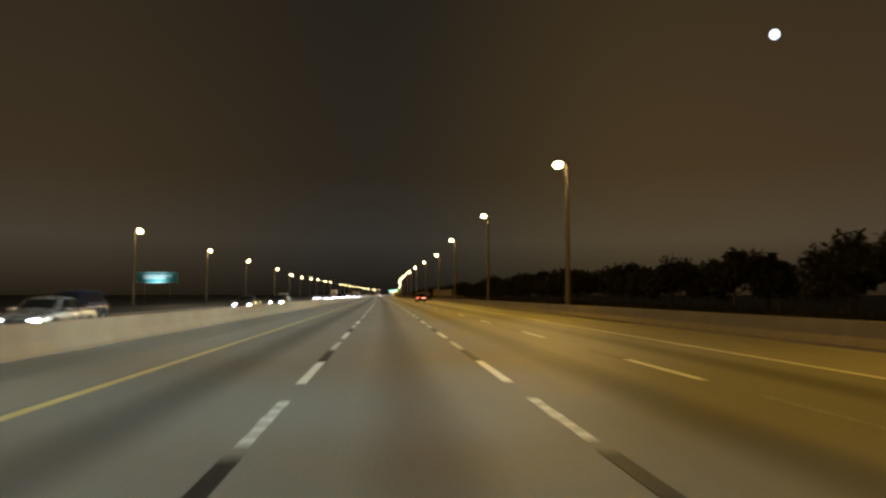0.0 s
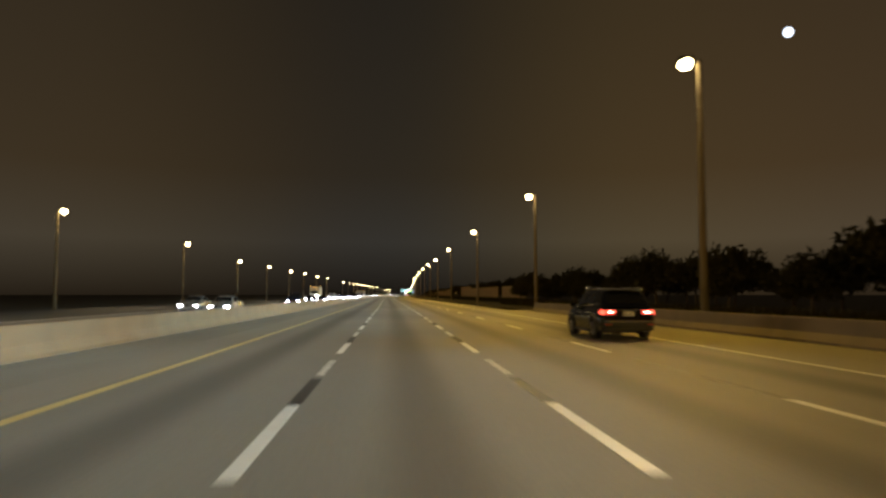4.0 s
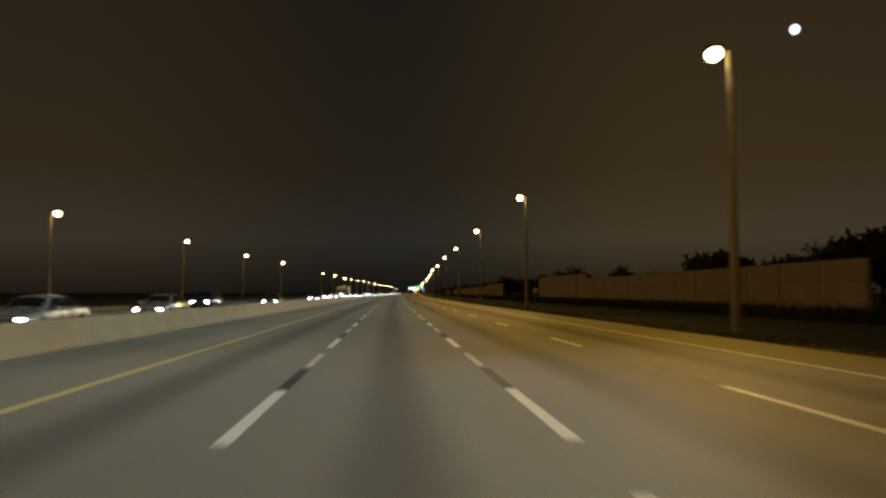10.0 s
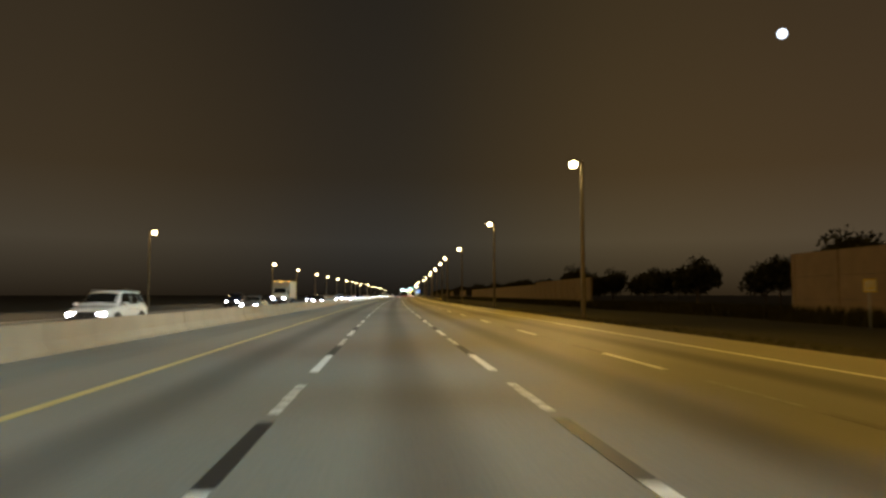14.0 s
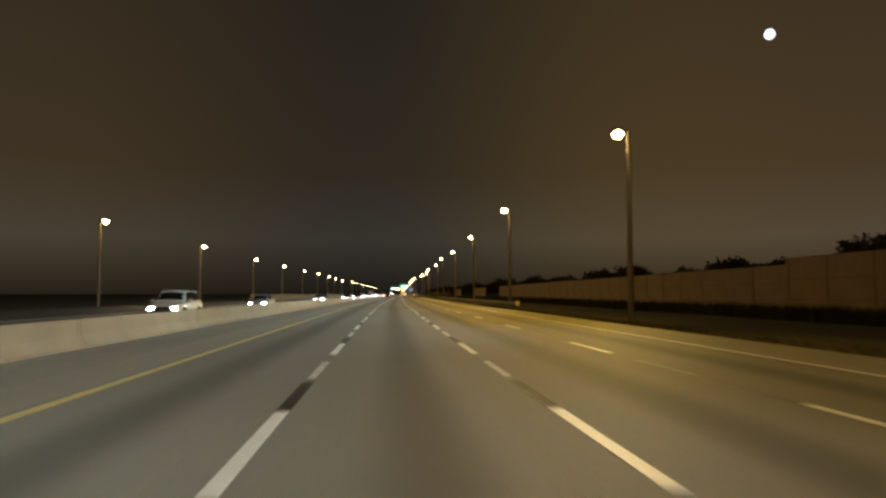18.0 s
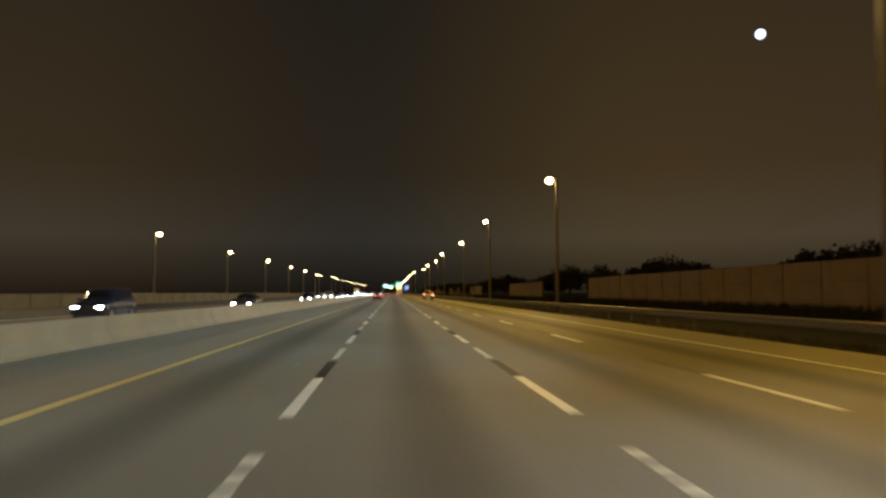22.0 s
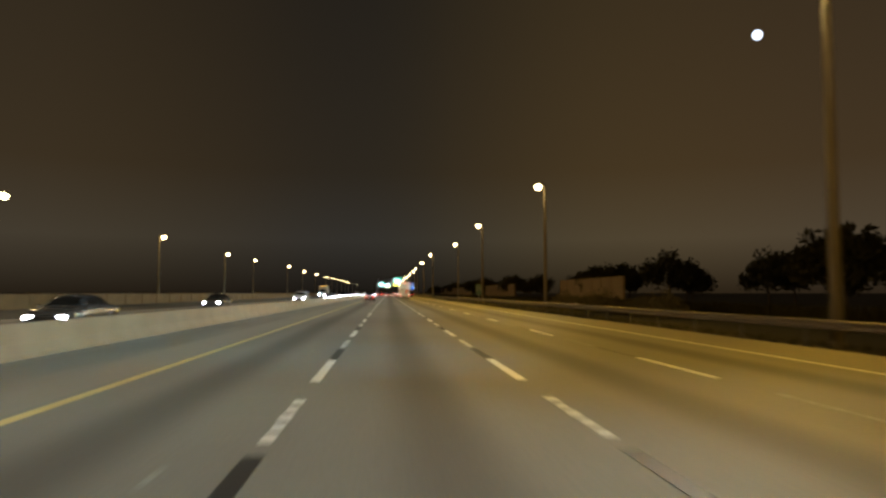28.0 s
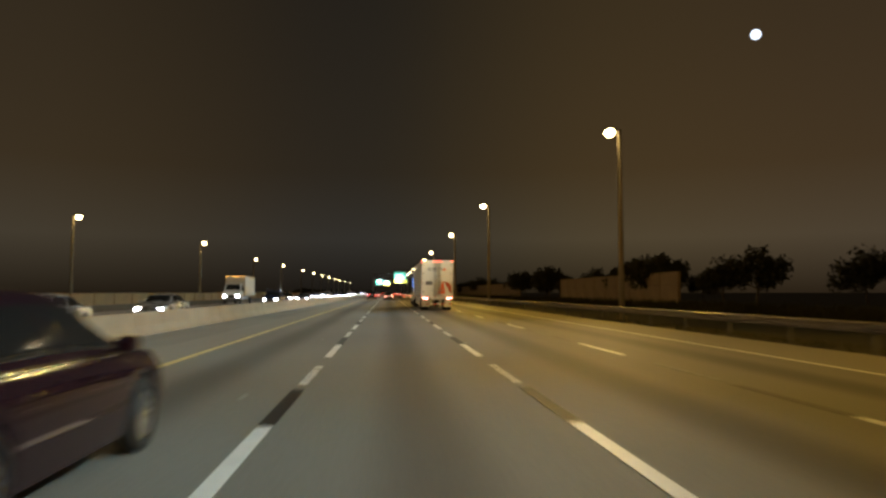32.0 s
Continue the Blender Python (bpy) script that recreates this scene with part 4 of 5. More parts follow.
def semi_truck(label):
    """A box trailer behind a tractor unit; the rear doors look towards -y at y = 0."""
    ob = thing("semi_trailer_truck", Matrix.Identity(4), label, "truck")
    L = 16.0
    part("trailer_box", boxed(-1.29, 1.29, 0.06, L, 1.16, 4.10, 0.03), TRAILER_WHITE, ob)
    fr = bmesh.new()
    box(fr, -1.30, -1.20, -0.02, 0.07, 1.10, 4.11, 0.012)
    box(fr, 1.20, 1.30, -0.02, 0.07, 1.10, 4.11, 0.012)
    box(fr, -1.20, 1.20, -0.02, 0.07, 3.93, 4.11, 0.012)
    box(fr, -1.20, 1.20, -0.02, 0.07, 1.08, 1.22, 0.012)
    part("door_frame", fr, TRAILER_WHITE, ob)
    for sx in (-1, 1):
        dr = part("rear_door", boxed(*sorted((sx * 0.012, sx * 1.195)), 0.005, 0.055, 1.23, 3.92, 0.012), TRAILER_WHITE, ob)
        for x in (0.10, 0.24):
            bm = bmesh.new()
            rod(bm, (sx * x, -0.035, 1.15), (sx * x, -0.035, 4.0), 0.022, n=8)
            for z in (1.3, 2.0, 2.8, 3.7):
                box(bm, sx * x - 0.05, sx * x + 0.05, -0.03, 0.006, z, z + 0.06)
            part("lock_rod", bm, STEEL, dr, "steel lock rod", True)
        part("lock_handle", boxed(*sorted((sx * 0.10, sx * 0.46)), -0.065, -0.045, 1.62, 1.66, 0.008), STEEL, dr)
        for z in (1.5, 2.2, 3.0, 3.7):
            part("hinge", boxed(*sorted((sx * 1.06, sx * 1.27)), -0.035, 0.0, z, z + 0.09, 0.008), STEEL, dr)
    d = part("placard", boxed(-0.95, -0.42, -0.004, 0.008, 2.10, 2.40, 0.004), LOGO_DARK, ob, "grey placard with worn print")
    logo = bmesh.new()
    for x in (-0.72, -0.36):
        box(logo, x, x + 0.30, -0.006, 0.008, 3.46, 3.52)
        box(logo, x, x + 0.30, -0.006, 0.008, 3.28, 3.34)
        box(logo, x, x + 0.07, -0.006, 0.008, 3.34, 3.46)
    box(logo, -0.29, -0.06, -0.006, 0.008, 3.375, 3.425)
    for k in (0.0, 0.16):
        vs = [logo.verts.new((x, y, z)) for y in (-0.006, 0.008) for x, z in ((0.32 + k * 0.9 - 0.28 + k, 3.52), (0.13 + k, 3.28), (0.19 + k, 3.28), (0.12 + k * 1.9, 3.52))]
        logo.faces.new(vs[:4])
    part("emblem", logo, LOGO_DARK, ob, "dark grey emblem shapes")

    def wedge(pts, name, material, text, y=-0.006):
        bm = bmesh.new()
        a = [bm.verts.new((x, y, z)) for x, z in pts]
        b = [bm.verts.new((x, 0.012, z)) for x, z in pts]
        bm.faces.new(a)
        bm.faces.new(b[::-1])
        for i in range(len(pts)):
            bm.faces.new((a[i], a[(i + 1) % len(pts)], b[(i + 1) % len(pts)], b[i]))
        part(name, bm, material, ob, text)

    wedge([(0.40, 3.28), (0.56, 3.52), (0.72, 3.28)], "emblem_triangle", LOGO_ORANGE, "small orange-red triangle")
    wedge([(-0.02, 1.36), (0.44, 2.40), (0.52, 2.32), (0.64, 1.36)], "graphic_orange", LOGO_ORANGE, "large orange-red wedge")
    wedge([(0.54, 2.42), (0.95, 2.27), (1.18, 1.98), (1.18, 1.42), (1.06, 1.40)], "graphic_red", LOGO_RED, "deep red wedge")
    for x in (-1.22, -0.26, 0.0, 0.26, 1.22):
        part("marker_light", boxed(x - 0.045, x + 0.045, -0.06, -0.015, 3.97, 4.085, 0.012), MARKER, ob, "lit red marker light")
    for sx in (-1, 1):
        for k, x in enumerate((0.86, 1.10)):
            bm = rod(bmesh.new(), (sx * x, -0.06, 1.02), (sx * x, 0.02, 1.02), 0.085, n=14)
            p = part("tail_light", bm, TAIL, ob, "lit red tail light")
            part("bulb", rod(bmesh.new(), (sx * x, -0.075, 1.02), (sx * x, -0.058, 1.02), 0.05, n=12), TAIL_CORE, p, "bright bulb")
        part("mud_flap", boxed(*sorted((sx * 0.62, sx * 1.24)), 1.15, 1.17, 0.28, 1.0), PAINTS["white"], ob, "pale mud flap")
        part("bumper_upright", boxed(*sorted((sx * 0.55, sx * 0.66)), 0.0, 0.10, 0.52, 1.10, 0.01), STEEL, ob)
    part("lamp_bar", boxed(-1.28, 1.28, 0.02, 0.10, 0.92, 1.12, 0.01), TRAILER_WHITE, ob)
    part("bumper_bar", boxed(-1.24, 1.24, -0.04, 0.08, 0.48, 0.60, 0.012), STEEL, ob)
    for i in range(8):
        x = -1.22 + i * 0.305
        part("reflective_tape", boxed(x, x + 0.29, -0.048, -0.039, 0.50, 0.58), REFLECT_RED if i % 2 else SIGN_WHITE, ob, "red reflective tape" if i % 2 else "white reflective tape")
        part("reflective_tape", boxed(x, x + 0.29, -0.026, -0.018, 1.12, 1.17), REFLECT_RED if i % 2 else SIGN_WHITE, ob, "red reflective tape" if i % 2 else "white reflective tape")
    for sx in (-1, 1):
        part("side_rail", boxed(*sorted((sx * 1.27, sx * 1.31)), 0.05, L, 1.10, 1.24, 0.01), STEEL, ob)
        for i in range(12):
            y = 0.6 + i * 1.27
            part("side_tape", boxed(*sorted((sx * 1.305, sx * 1.316)), y, y + 0.55, 1.13, 1.18), REFLECT_RED if i % 2 else SIGN_WHITE, ob)
        part("side_marker", boxed(*sorted((sx * 1.29, sx * 1.335)), 0.25, 0.37, 1.26, 1.32, 0.01), MARKER, ob, "lit red side marker")
        part("side_marker", boxed(*sorted((sx * 1.29, sx * 1.335)), 8.0, 8.12, 1.0, 1.07, 0.01), AMBER, ob, "lit amber side marker")
        part("side_graphic", boxed(*sorted((sx * 1.288, sx * 1.296)), 3.2, 3.9, 2.15, 2.5, 0.002), SIGN_YELLOW, ob, "yellow panel on the flank")
        part("skirt", boxed(*sorted((sx * 1.24, sx * 1.27)), 4.2, 11.5, 0.45, 1.14, 0.01), TRAILER_WHITE, ob)
    part("chassis", boxed(-0.5, 0.5, 0.3, L + 3, 0.85, 1.18), DARK_METAL, ob)
    for y in (1.75, 3.0):
        part("axle", rod(bmesh.new(), (-0.9, y, 0.52), (0.9, y, 0.52), 0.07), DARK_METAL, ob)
        for x in (-1.24, -0.92, 0.92, 1.24):
            wheel(ob, x, y, 0.52, 0.28, 8)
    # tractor unit
    part("cab", prism([(16.7, 1.0), (16.7, 3.7), (17.3, 3.95), (18.4, 3.3), (18.9, 2.2), (20.4, 1.95), (20.7, 1.6), (20.7, 0.6), (16.9, 0.6)], 1.22, 0.05, 2.0, 0.08), PAINTS["white"], ob, "white tractor cab")
    slab("windscreen", (18.86, 2.28), (18.46, 3.18), 0.98, 0.92, (0.03, 0.02), ob)
    pane("side_window", [(17.7, 2.2), (17.7, 2.95), (18.35, 2.95), (18.7, 2.2)], 1.21, 0.05, 2.0, ob)
    for sx in (-1, 1):
        part("mirror", boxed(*sorted((sx * 1.35, sx * 1.55)), 18.6, 18.72, 2.2, 2.9, 0.03), BLACK_PLASTIC, ob)
        part("exhaust_stack", rod(bmesh.new(), (sx * 1.05, 16.55, 1.0), (sx * 1.05, 16.55, 4.0), 0.08), CHROME, ob, smooth=True)
        part("fuel_tank", rod(bmesh.new(), (sx * 0.95, 16.9, 0.8), (sx * 0.95, 18.3, 0.8), 0.3, n=18), STEEL, ob, smooth=True)
        for y in (15.0, 16.25, 19.9):
            wheel(ob, sx * 1.22, y, 0.52, 0.30, 8)
        part("headlight", boxed(*sorted((sx * 0.85, sx * 1.15)), 20.6, 20.74, 1.0, 1.2, 0.03), HEAD, ob, "lit white headlight")
    return ob


def box_truck(label, paint, roof_lamps=True):
    """A delivery truck with a tall box body; the cab looks along +y."""
    ob = thing("box_truck", Matrix.Identity(4), label, "truck")
    part("cargo_box", boxed(-1.22, 1.22, -4.2, 2.2, 1.05, 3.55, 0.04), BOX_PAINT, ob)
    part("cab", prism([(2.35, 0.7), (2.35, 2.55), (3.2, 2.6), (3.75, 1.75), (4.5, 1.55), (4.7, 1.3), (4.7, 0.6), (2.5, 0.6)], 1.05, 0.08, 1.6, 0.06), PAINTS[paint], ob)
    slab("windscreen", (3.72, 1.80), (3.24, 2.50), 0.90, 0.82, (0.03, 0.02), ob)
    pane("side_window", [(2.6, 1.75), (2.6, 2.4), (3.1, 2.4), (3.55, 1.75)], 1.05, 0.08, 1.6, ob)
    part("chassis", boxed(-0.45, 0.45, -4.1, 4.2, 0.6, 1.06), DARK_METAL, ob)
    lamps_pair(ob, "headlight", 0.62, 0.95, 4.55, 4.72, 0.95, 1.12, HEAD, "lit white headlight")
    part("grille", boxed(-0.5, 0.5, 4.6, 4.73, 0.8, 1.2, 0.02), DARK_METAL, ob)
    part("front_bumper", boxed(-1.05, 1.05, 4.62, 4.85, 0.48, 0.75, 0.04), BLACK_PLASTIC, ob)
    if roof_lamps:
        for x in (-1.05, -0.25, 0.0, 0.25, 1.05):
            part("marker_light", boxed(x - 0.06, x + 0.06, 2.19, 2.25, 3.44, 3.50, 0.01), AMBER, ob, "lit amber marker light")
    for sx in (-1, 1):
        for y in (-2.6, 3.6):
            wheel(ob, sx * 1.1, y, 0.45, 0.28, 8)
        part("mirror", boxed(*sorted((sx * 1.12, sx * 1.3)), 3.3, 3.4, 1.6, 2.1, 0.02), BLACK_PLASTIC, ob)
    return ob


# the vehicles as they stand in the film
black_suv = suv("black", "black SUV with roof rails and lit tail lights", rails=True)
black_suv.matrix_world = spot_on(141.6, 7.65)
red_suv = suv("red", "dark red SUV with lit tail lights in the fast lane", rails=True)
red_suv.matrix_world = spot_on(789.4, -3.24) @ Matrix.Diagonal((0.91, 0.95, 0.89, 1.0))
plum_car = sedan("plum", "dark plum saloon with bright spoked wheels in the fast lane", spokes=14)
plum_car.matrix_world = spot_on(952.9, -3.28) @ Matrix.Diagonal((1.0, 1.0, 1.06, 1.0))
truck_white = pickup("pale beige double-cab pickup with lit tail lights in the slow lane")
truck_white.matrix_world = spot_on(800.6, 7.46)
semi = semi_truck("white semi trailer truck with orange graphics and lit marker lights")
semi.matrix_world = spot_on(1004.4, 4.03)

# oncoming traffic beyond the median
LANES_OPP = (-12.2, -15.7, -19.2)
ONC = [(sedan("silver", "silver saloon with lit headlights on the opposite carriageway", "oncoming cars", True), 0),
       (suv("white", "white SUV with lit headlights on the opposite carriageway", "oncoming cars", True, plate=False), 0),
       (sedan("grey", "dark grey saloon with lit headlights on the opposite carriageway", "oncoming cars", True), 0),
       (suv("blue", "navy SUV with lit headlights on the opposite carriageway", "oncoming cars", True, plate=False), 0)]
SPOTS = [(27.5, 0), (37, 1), (64.5, 0), (85.1, 0), (112.5, 1), (170.3, 0), (175.1, 1), (206.7, 0), (241.5, 0), (256.6, 1), (272.6, 0), (324, 0), (338.1, 0), (361.1, 1), (373.2, 0), (412.2, 0), (445.1, 0),
         (455.1, 1), (476.1, 0), (501, 2), (533.1, 0), (551.1, 1), (572.2, 0), (598.4, 0), (648.9, 0), (690.3, 1), (708.4, 0), (748.6, 0), (786.6, 0), (793.6, 1), (818.5, 0), (843.3, 1), (858.2, 0),
         (896.1, 1), (927, 0), (972.9, 0), (986.9, 0), (1024.9, 0), (1052.9, 0), (1059.9, 1), (1085.9, 0), (1101.9, 1), (1115.9, 0), (1129.9, 2), (1147.9, 0), (1159.9, 1), (1175.9, 0), (1193.9, 1),
         (1205.9, 0), (1221.9, 2), (1239.9, 0), (1255.9, 1), (1273.9, 0), (1289.9, 1), (1319.9, 0), (1341.9, 1), (1369.9, 0), (1399.9, 1), (1429.9, 0), (1469.9, 1), (1519.9, 0), (1569.9, 1)]
rnd = random.Random(11)
used = set()
for i, (s, lane) in enumerate(SPOTS):
    k = (i * 7 + i // 3) % 4
    m = spot_on(s, LANES_OPP[lane] + rnd.uniform(-0.3, 0.3), 0, 180 + rnd.uniform(-0.6, 0.6))
    if k not in used:
        ONC[k][0].matrix_world = m
        used.add(k)
    else:
        copy_thing(ONC[k][0], m)
bt = box_truck("white box truck with lit amber marker lights on the opposite carriageway", "white")
bt.matrix_world = spot_on(303.5, -19.2, 0, 180)
copy_thing(bt, spot_on(519, -16.0, 0, 180))
copy_thing(bt, spot_on(1040.0, -19.3, 0, 180))
yt = box_truck("silver-cabbed box truck with lit headlights on the opposite carriageway", "silver")
yt.matrix_world = spot_on(538.1, -19.2, 0, 180)

# slow traffic far ahead
AHEAD = [sedan("grey", "dark grey saloon with lit tail lights far ahead", "cars far ahead"), suv("black", "black SUV with lit tail lights far ahead", "cars far ahead", rails=False),
         sedan("silver", "silver saloon with lit tail lights far ahead", "cars far ahead")]
FAR = [(1074.9, 0.3), (1091.9, -3.1), (1037.9, 4.0), (1109.9, 0.4), (1122.9, 3.9), (1139.9, -3.0), (1157.9, 0.3), (1165.9, 7.2), (1179.9, 3.8), (1194.9, -3.1), (1211.9, 0.4), (1229.9, 7.2), (1251.9, -3.0),
       (1269.9, 3.9), (1299.9, 0.3), (1324.9, -3.1), (1349.9, 3.9), (1389.9, 0.3), (1429.9, -3.0),
       (1063.9, 7.3), (1084.9, 3.8), (1101.9, 7.2), (1133.9, 0.3), (1148.9, 7.2), (1171.9, -3.1), (1187.9, 0.4), (1203.9, 3.9), (1221.9, -3.0), (1239.9, 0.3), (1262.9, 7.2), (1284.9, -3.1)]
for i, (s, d) in enumerate(FAR):
    if i < 3:
        AHEAD[i].matrix_world = spot_on(s, d)
    else:
        copy_thing(AHEAD[i % 3], spot_on(s, d))


# ---------- signs ----------
def sign_panel(ob, name, x0, x1, z0, z1, y, material, text, bars, ink=SIGN_WHITE, rim=SIGN_WHITE):
    p = part(name, boxed(x0, x1, y, y + 0.06, z0, z1, 0.02), material, ob, text)
    w, h = x1 - x0, z1 - z0
    bm = bmesh.new()
    t = 0.09
    for a in ((x0 + 0.1, x1 - 0.1, z0 + 0.1, z0 + 0.1 + t), (x0 + 0.1, x1 - 0.1, z1 - 0.1 - t, z1 - 0.1), (x0 + 0.1, x0 + 0.1 + t, z0 + 0.1 + t, z1 - 0.1 - t), (x1 - 0.1 - t, x1 - 0.1, z0 + 0.1 + t, z1 - 0.1 - t)):
        box(bm, a[0], a[1], y - 0.012, y, a[2], a[3])
    part("border", bm, rim, p)
    for fx0, fx1, fz0, fz1 in bars:
        part("text_bar", boxed(x0 + w * fx0, x0 + w * fx1, y - 0.012, y - 0.001, z0 + h * fz0, z0 + h * fz1), ink, p, "plain bar in place of lettering")
    return p


def gantry(s, d0, d1, panels, label, height=10.5):
    """A steel truss over the road on two legs, carrying sign panels with lamps below them."""
    ob = thing("sign_gantry", spot_on(s, 0), label, "sign gantry")
    for d in (d0, d1):
        part("leg", rod(bmesh.new(), (d, 0.6, -0.9), (d, 0.6, height), 0.28, 0.24, 14), STEEL, ob, smooth=True)
    for z in (height - 2.2, height - 0.7):
        part("chord", rod(bmesh.new(), (d0, 0.6, z), (d1, 0.6, z), 0.10, n=8), STEEL, ob)
    n = int((d1 - d0) / 2)
    for i in range(n):
        a, b = d0 + (d1 - d0) * i / n, d0 + (d1 - d0) * (i + 1) / n
        part("brace", rod(bmesh.new(), (a, 0.6, height - 2.2 if i % 2 else height - 0.7), (b, 0.6, height - 0.7 if i % 2 else height - 2.2), 0.05, n=6), STEEL, ob)
    for x0, x1, z0, z1, material, text, yellow in panels:
        sign_panel(ob, "sign", x0, x1, z0, z1, 0.1, material, text, [(0.12, 0.7, 0.62, 0.76), (0.12, 0.85, 0.40, 0.54)])
        if yellow:
            part("exit_strip", boxed(x0, x1, 0.06, 0.095, z0 + 0.02, z0 + (z1 - z0) * 0.28, 0.01), SIGN_YELLOW, ob, "yellow strip along the foot of the sign")
        part("walkway", boxed(x0, x1, -1.5, -1.3, z0 - 0.45, z0 - 0.35, 0.01), STEEL, ob)
        data = bpy.data.lights.new("sign_light", "SPOT")
        data.energy, data.color, data.spot_size, data.spot_blend, data.shadow_soft_size = 6500, (0.72, 0.95, 1.0), radians(130), 0.6, 0.25
        new("sign_light", data).matrix_world = spot_on(s, (x0 + x1) / 2) @ look((0, -2.6, z0 - 0.6), (0, 0.1, (z0 + z1) / 2 + 0.6))
    return ob


gantry(1292.9, -6.8, 13.6, [(3.4, 9.6, 6.2, 11.6, SIGN_GREEN, "floodlit green direction sign", True)], "steel gantry with a floodlit green and yellow direction sign", 11.2)
gantry(1439.9, -10.0, 14.5, [(-8.0, -3.6, 7.0, 10.6, SIGN_GREEN, "floodlit green direction sign", False), (-2.6, 1.8, 6.4, 9.6, SIGN_GREEN, "floodlit green direction sign", True)],
       "far steel gantry with two floodlit green direction signs", 10.8)


def post_sign(s, d, w, z0, z1, material, label, posts=2, light=None, ink=SIGN_WHITE):
    ob = thing("road_sign", spot_on(s, d), label, "road sign")
    for x in ((-w * 0.3, w * 0.3) if posts == 2 else (0.0,)):
        part("post", rod(bmesh.new(), (x, 0.14, -1.0), (x, 0.14, z1 - 0.1), 0.06, n=8), STEEL, ob, smooth=True)
    sign_panel(ob, "panel", -w / 2, w / 2, z0, z1, 0.0, material, "", [(0.15, 0.85, 0.60, 0.72), (0.15, 0.7, 0.38, 0.50)], ink, ink)
    if light:
        data = bpy.data.lights.new("sign_light", "SPOT")
        data.energy, data.color, data.spot_size, data.spot_blend, data.shadow_soft_size = light, (0.75, 0.95, 1.0), radians(120), 0.6, 0.2
        new("sign_light", data).matrix_world = spot_on(s, d) @ look((0, -2.8, z0 - 0.4), (0, 0, (z0 + z1) / 2))
    return ob


post_sign(1279.9, 14.2, 4.6, 3.6, 8.0, SIGN_BLUE, "floodlit blue service sign on two posts beside the road", light=2200)
post_sign(941, 14.4, 0.95, 1.15, 2.9, SIGN_PALE, "small teal roadside sign on one post behind the guardrail", posts=1, ink=SIGN_GREY)
post_sign(459.1, 33.0, 0.9, 1.7, 2.6, SIGN_YELLOW, "small yellow sign on one post on the verge", posts=1)
post_sign(214.6, -66.0, 12.0, 5.0, 8.2, SIGN_TEAL, "wide floodlit teal sign on posts beyond the opposite carriageway", light=900)


# ---------- trees, hedge and grass beyond the verges ----------
def tree(seed, height, spread):
    """A trunk with limbs, and a crown of many small leaf clumps with gaps."""
    r = random.Random(seed)
    ob = thing("tree", Matrix.Identity(4), "dark broad-leaved tree with an uneven crown behind the verge", "tree", "roadside trees")
    bm = bmesh.new()
    top = Vector((r.uniform(-0.4, 0.4), r.uniform(-0.4, 0.4), height * 0.55))
    rod(bm, (0, 0, -0.3), top, height * 0.03, height * 0.016, 9)
    tips = []
    for i in range(9):
        a = 6.28319 * i / 9 + r.uniform(-0.3, 0.3)
        base = Vector((0, 0, 0)).lerp(top, r.uniform(0.55, 1.0))
        tip = base + Vector((math.cos(a) * spread * r.uniform(0.45, 0.85), math.sin(a) * spread * r.uniform(0.45, 0.85), height * r.uniform(0.12, 0.38)))
        rod(bm, base, tip, height * 0.011, height * 0.004, 6)
        tips.append(tip)
        tips.append(base.lerp(tip, 0.6) + Vector((r.uniform(-0.6, 0.6), r.uniform(-0.6, 0.6), r.uniform(0.2, 0.9))))
    tips.append(top + Vector((0, 0, height * 0.36)))
    part("trunk", bm, BARK, ob, smooth=True)
    verts, faces = [], []
    for tip in tips:
        size = r.uniform(0.7, 1.35) * spread * 0.34
        for i in range(150):
            v = Vector((r.gauss(0, 1), r.gauss(0, 1), r.gauss(0, 0.75)))
            c = tip + v.normalized() * size * (r.random() ** 0.45)
            q = Euler((r.uniform(0, 6.3), r.uniform(0, 6.3), r.uniform(0, 6.3))).to_matrix()
            k = r.uniform(0.16, 0.36)
            n = len(verts)
            for x, y, z in ((-k, 0, 0), (0, -k * 0.5, 0.02), (k, 0, 0), (0, k * 0.5, 0.02)):
                verts.append(c + q @ Vector((x, y, z)))
            faces.append((n, n + 1, n + 2, n + 3))
    me = bpy.data.meshes.new("crown")
    me.from_pydata(verts, [], faces)
    me.materials.append(LEAF)
    part("crown", me, LEAF, ob)
    return ob


protos = [tree(3, 6.0, 3.2), tree(8, 7.2, 3.8), tree(21, 5.0, 3.0)]
rt = random.Random(4)
SITES = []
for a, b, d0, d1, step, size in ((20, 300, 31, 37, 7, 1.05), (20, 300, 38, 46, 9, 1.15), (303, 473.1, 41, 48, 8, 1.15), (476.1, 539.1, 40, 54, 7, 1.25), (542.1, 780.6, 41, 49, 8, 1.2),
                                 (784, 1030, 40, 52, 9, 1.25), (1030, 1489.9, 38, 50, 12, 1.2), (1330, 1500, -52, -43, 12, 0.7)):
    s = a
    while s < b:
        SITES.append((s, rt.uniform(d0, d1), size * rt.uniform(0.75, 1.2)))
        s += step * rt.uniform(0.7, 1.3)
for i, (s, d, size) in enumerate(SITES):
    m = spot_on(s, d, -0.85, rt.uniform(0, 360)) @ Matrix.Scale(size, 4)
    if i < 3:
        protos[i].matrix_world = m
    else:
        copy_thing(protos[rt.randrange(3)], m)


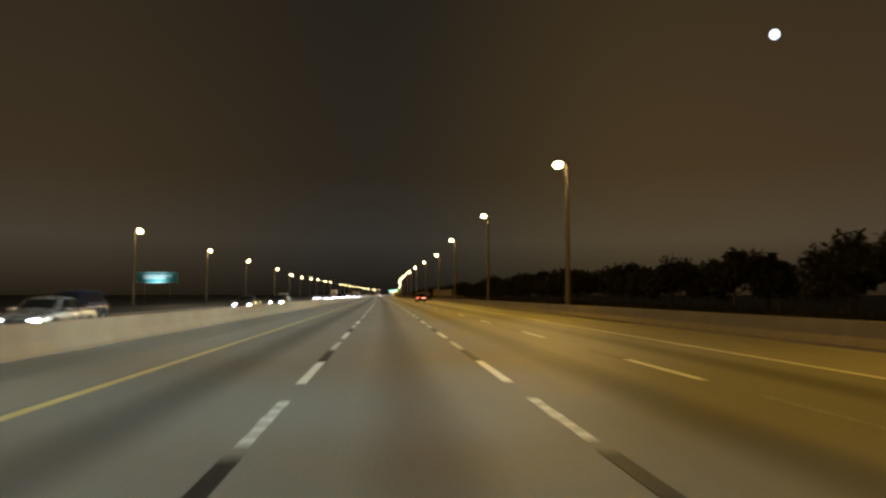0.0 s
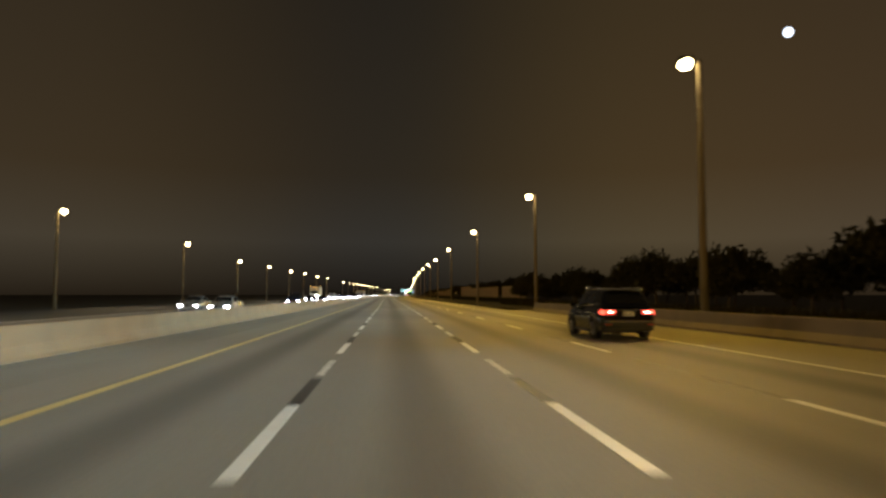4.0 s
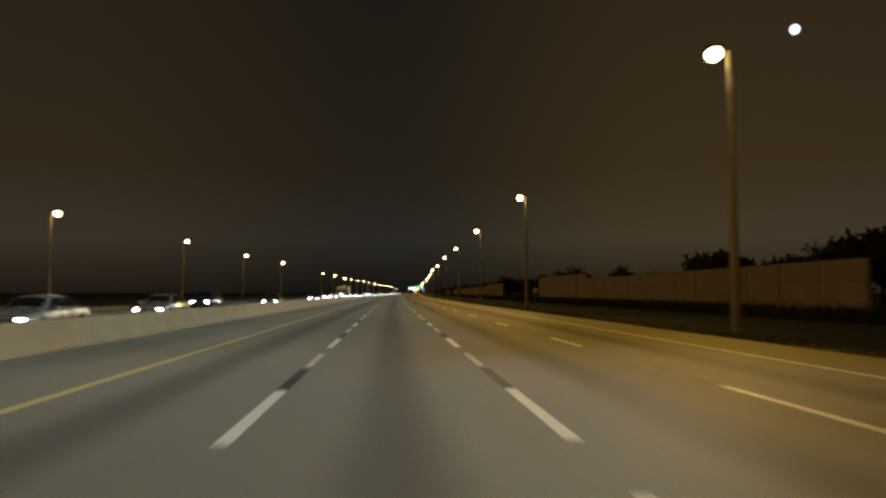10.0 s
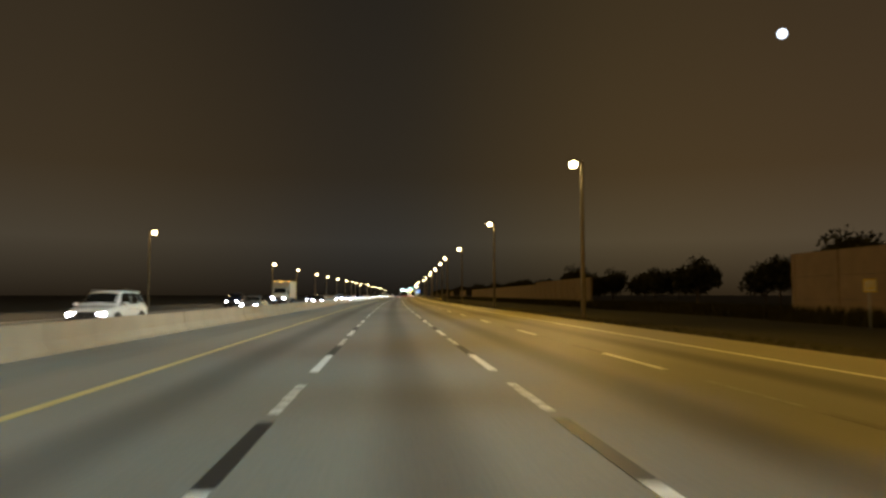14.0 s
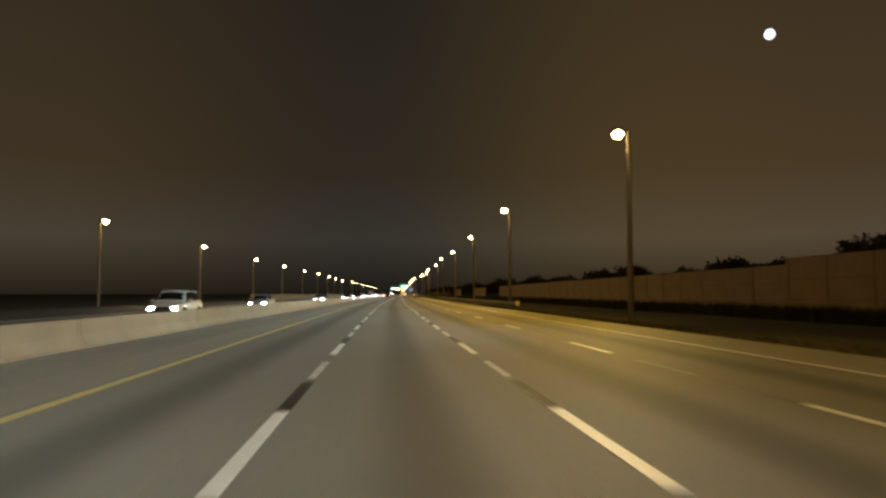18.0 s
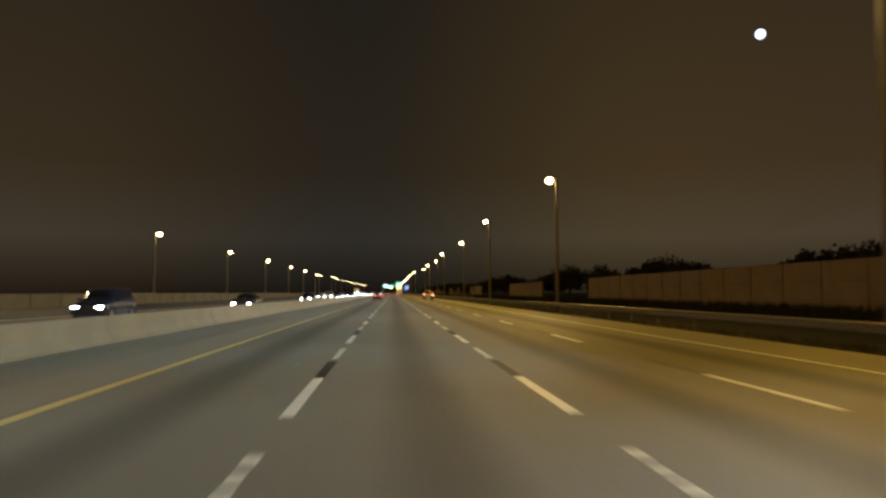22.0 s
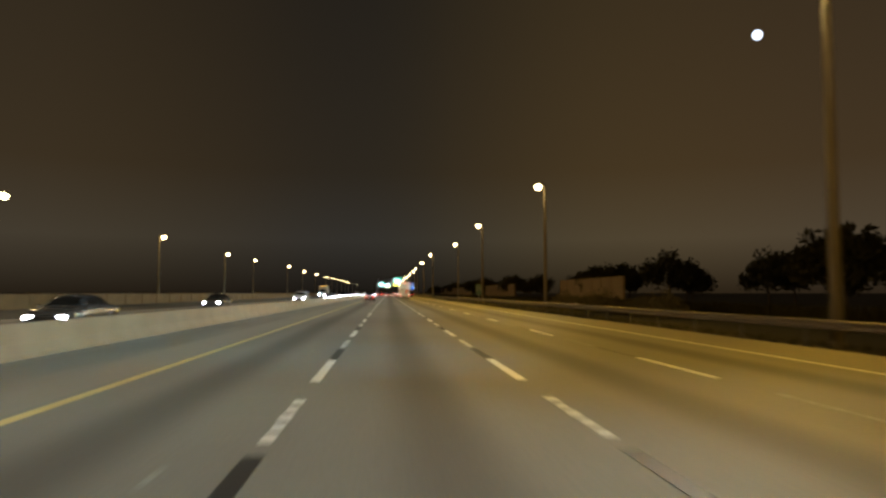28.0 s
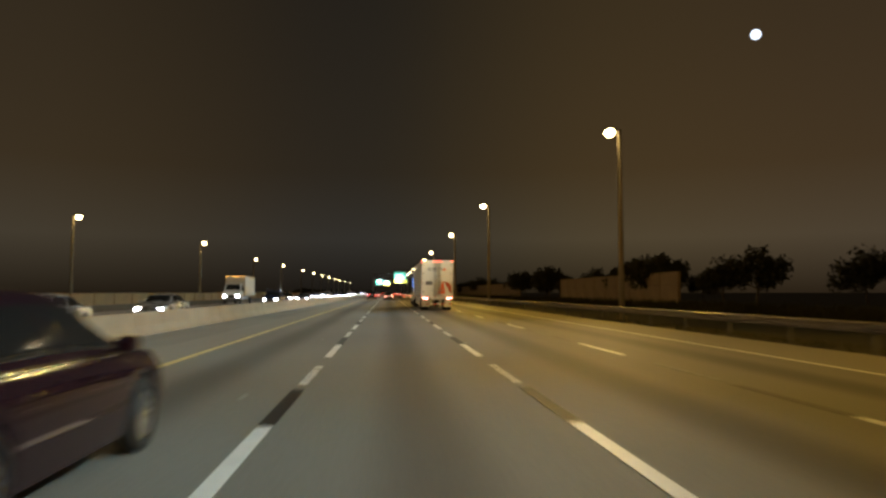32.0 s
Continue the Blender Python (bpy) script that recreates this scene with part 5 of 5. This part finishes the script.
def bush(seed, long, wide, tall):
    """A low rounded clump of stems and many small leaves."""
    r = random.Random(seed)
    ob = thing("bush", Matrix.Identity(4), "low dry spreading bush on the grass verge", "bush", "verge bushes")
    bm = bmesh.new()
    for i in range(14):
        a, q = r.uniform(0, 6.28319), r.uniform(0.2, 0.8)
        rod(bm, (0.25 * math.cos(a), 0.25 * math.sin(a), -0.15), (math.cos(a) * wide * q, math.sin(a) * long * q, tall * r.uniform(0.5, 0.9)), 0.03, 0.012, 5)
    part("stem_clump", bm, BARK, ob)
    verts, faces = [], []
    for i in range(2600):
        a, q = r.uniform(0, 6.28319), math.sqrt(r.random())
        top = tall * (1 - q ** 2.2) * (0.8 + 0.3 * noise.noise((math.cos(a) * q * 2.2, math.sin(a) * q * 2.2, seed))) + 0.12
        c = Vector((math.cos(a) * wide * q, math.sin(a) * long * q, top * r.uniform(0.35, 1.0)))
        m = Euler((r.uniform(0, 6.3), r.uniform(0, 6.3), r.uniform(0, 6.3))).to_matrix()
        k = r.uniform(0.08, 0.2)
        n = len(verts)
        verts += [c + m @ Vector(v) for v in ((-k, 0, 0), (0, -k * 0.45, 0.02), (k, 0, 0), (0, k * 0.45, 0.02))]
        faces.append((n, n + 1, n + 2, n + 3))
    me = bpy.data.meshes.new("foliage")
    me.from_pydata(verts, [], faces)
    me.materials.append(BUSH_LEAF)
    part("foliage", me, BUSH_LEAF, ob)
    return ob


shrubs = [bush(2, 5.0, 3.0, 3.1), bush(6, 3.6, 2.4, 2.5)]
for i, (s, d) in enumerate(((929, 25.5), (920, 27.0), (912, 25.0), (904, 27.5), (896, 26.5))):
    m = spot_on(s, d, -0.9, 40 * i)
    if i < 2:
        shrubs[i].matrix_world = m
    else:
        copy_thing(shrubs[i % 2], m)


def tufts(name, rows, label, lo, hi, width):
    """Uncounted blades and twigs over a stretch of verge: (s0, s1, d0, d1, count, foot)."""
    verts, faces = [], []
    r = random.Random(9)
    for s0, s1, d0, d1, count, foot in rows:
        for i in range(count):
            p = at(r.uniform(s0, s1), r.uniform(d0, d1), foot)
            h, a = r.uniform(lo, hi), r.uniform(0, 6.28319)
            w = width * r.uniform(0.6, 1.4)
            dx, dy = math.cos(a) * w, math.sin(a) * w
            lean = Vector((r.uniform(-0.3, 0.3) * h, r.uniform(-0.3, 0.3) * h, h))
            n = len(verts)
            verts += [p + Vector((-dx, -dy, 0)), p + Vector((dx, dy, 0)), p + lean]
            faces.append((n, n + 1, n + 2))
    me = bpy.data.meshes.new(name)
    me.from_pydata(verts, [], faces)
    me.materials.append(BLADES if name == "grass" else LEAF)
    return tagged(new(name, me), label, "grass" if name == "grass" else "hedge", "", "stuff")


tufts("grass", [(188.9, 989.9, 11.6, 13.5, 26000, -0.16), (188.9, 989.9, 13.5, 18, 26000, -0.6)], "rough dry grass on the verge beyond the shoulder", 0.08, 0.3, 0.03)
tufts("hedge", [(20, 290, 28, 32, 16000, -0.9), (288.7, 473.1, 33.5, 36.2, 14000, -0.9), (473.1, 542.1, 34, 44, 9000, -0.9), (542.1, 790.6, 33.5, 36.2, 18000, -0.9), (790.6, 1029.9, 30, 38, 22000, -0.9), (1029.9, 1300, 30, 37, 12000, -0.9)], "dark scrubby hedge at the foot of the noise wall", 0.5, 1.7, 0.14)
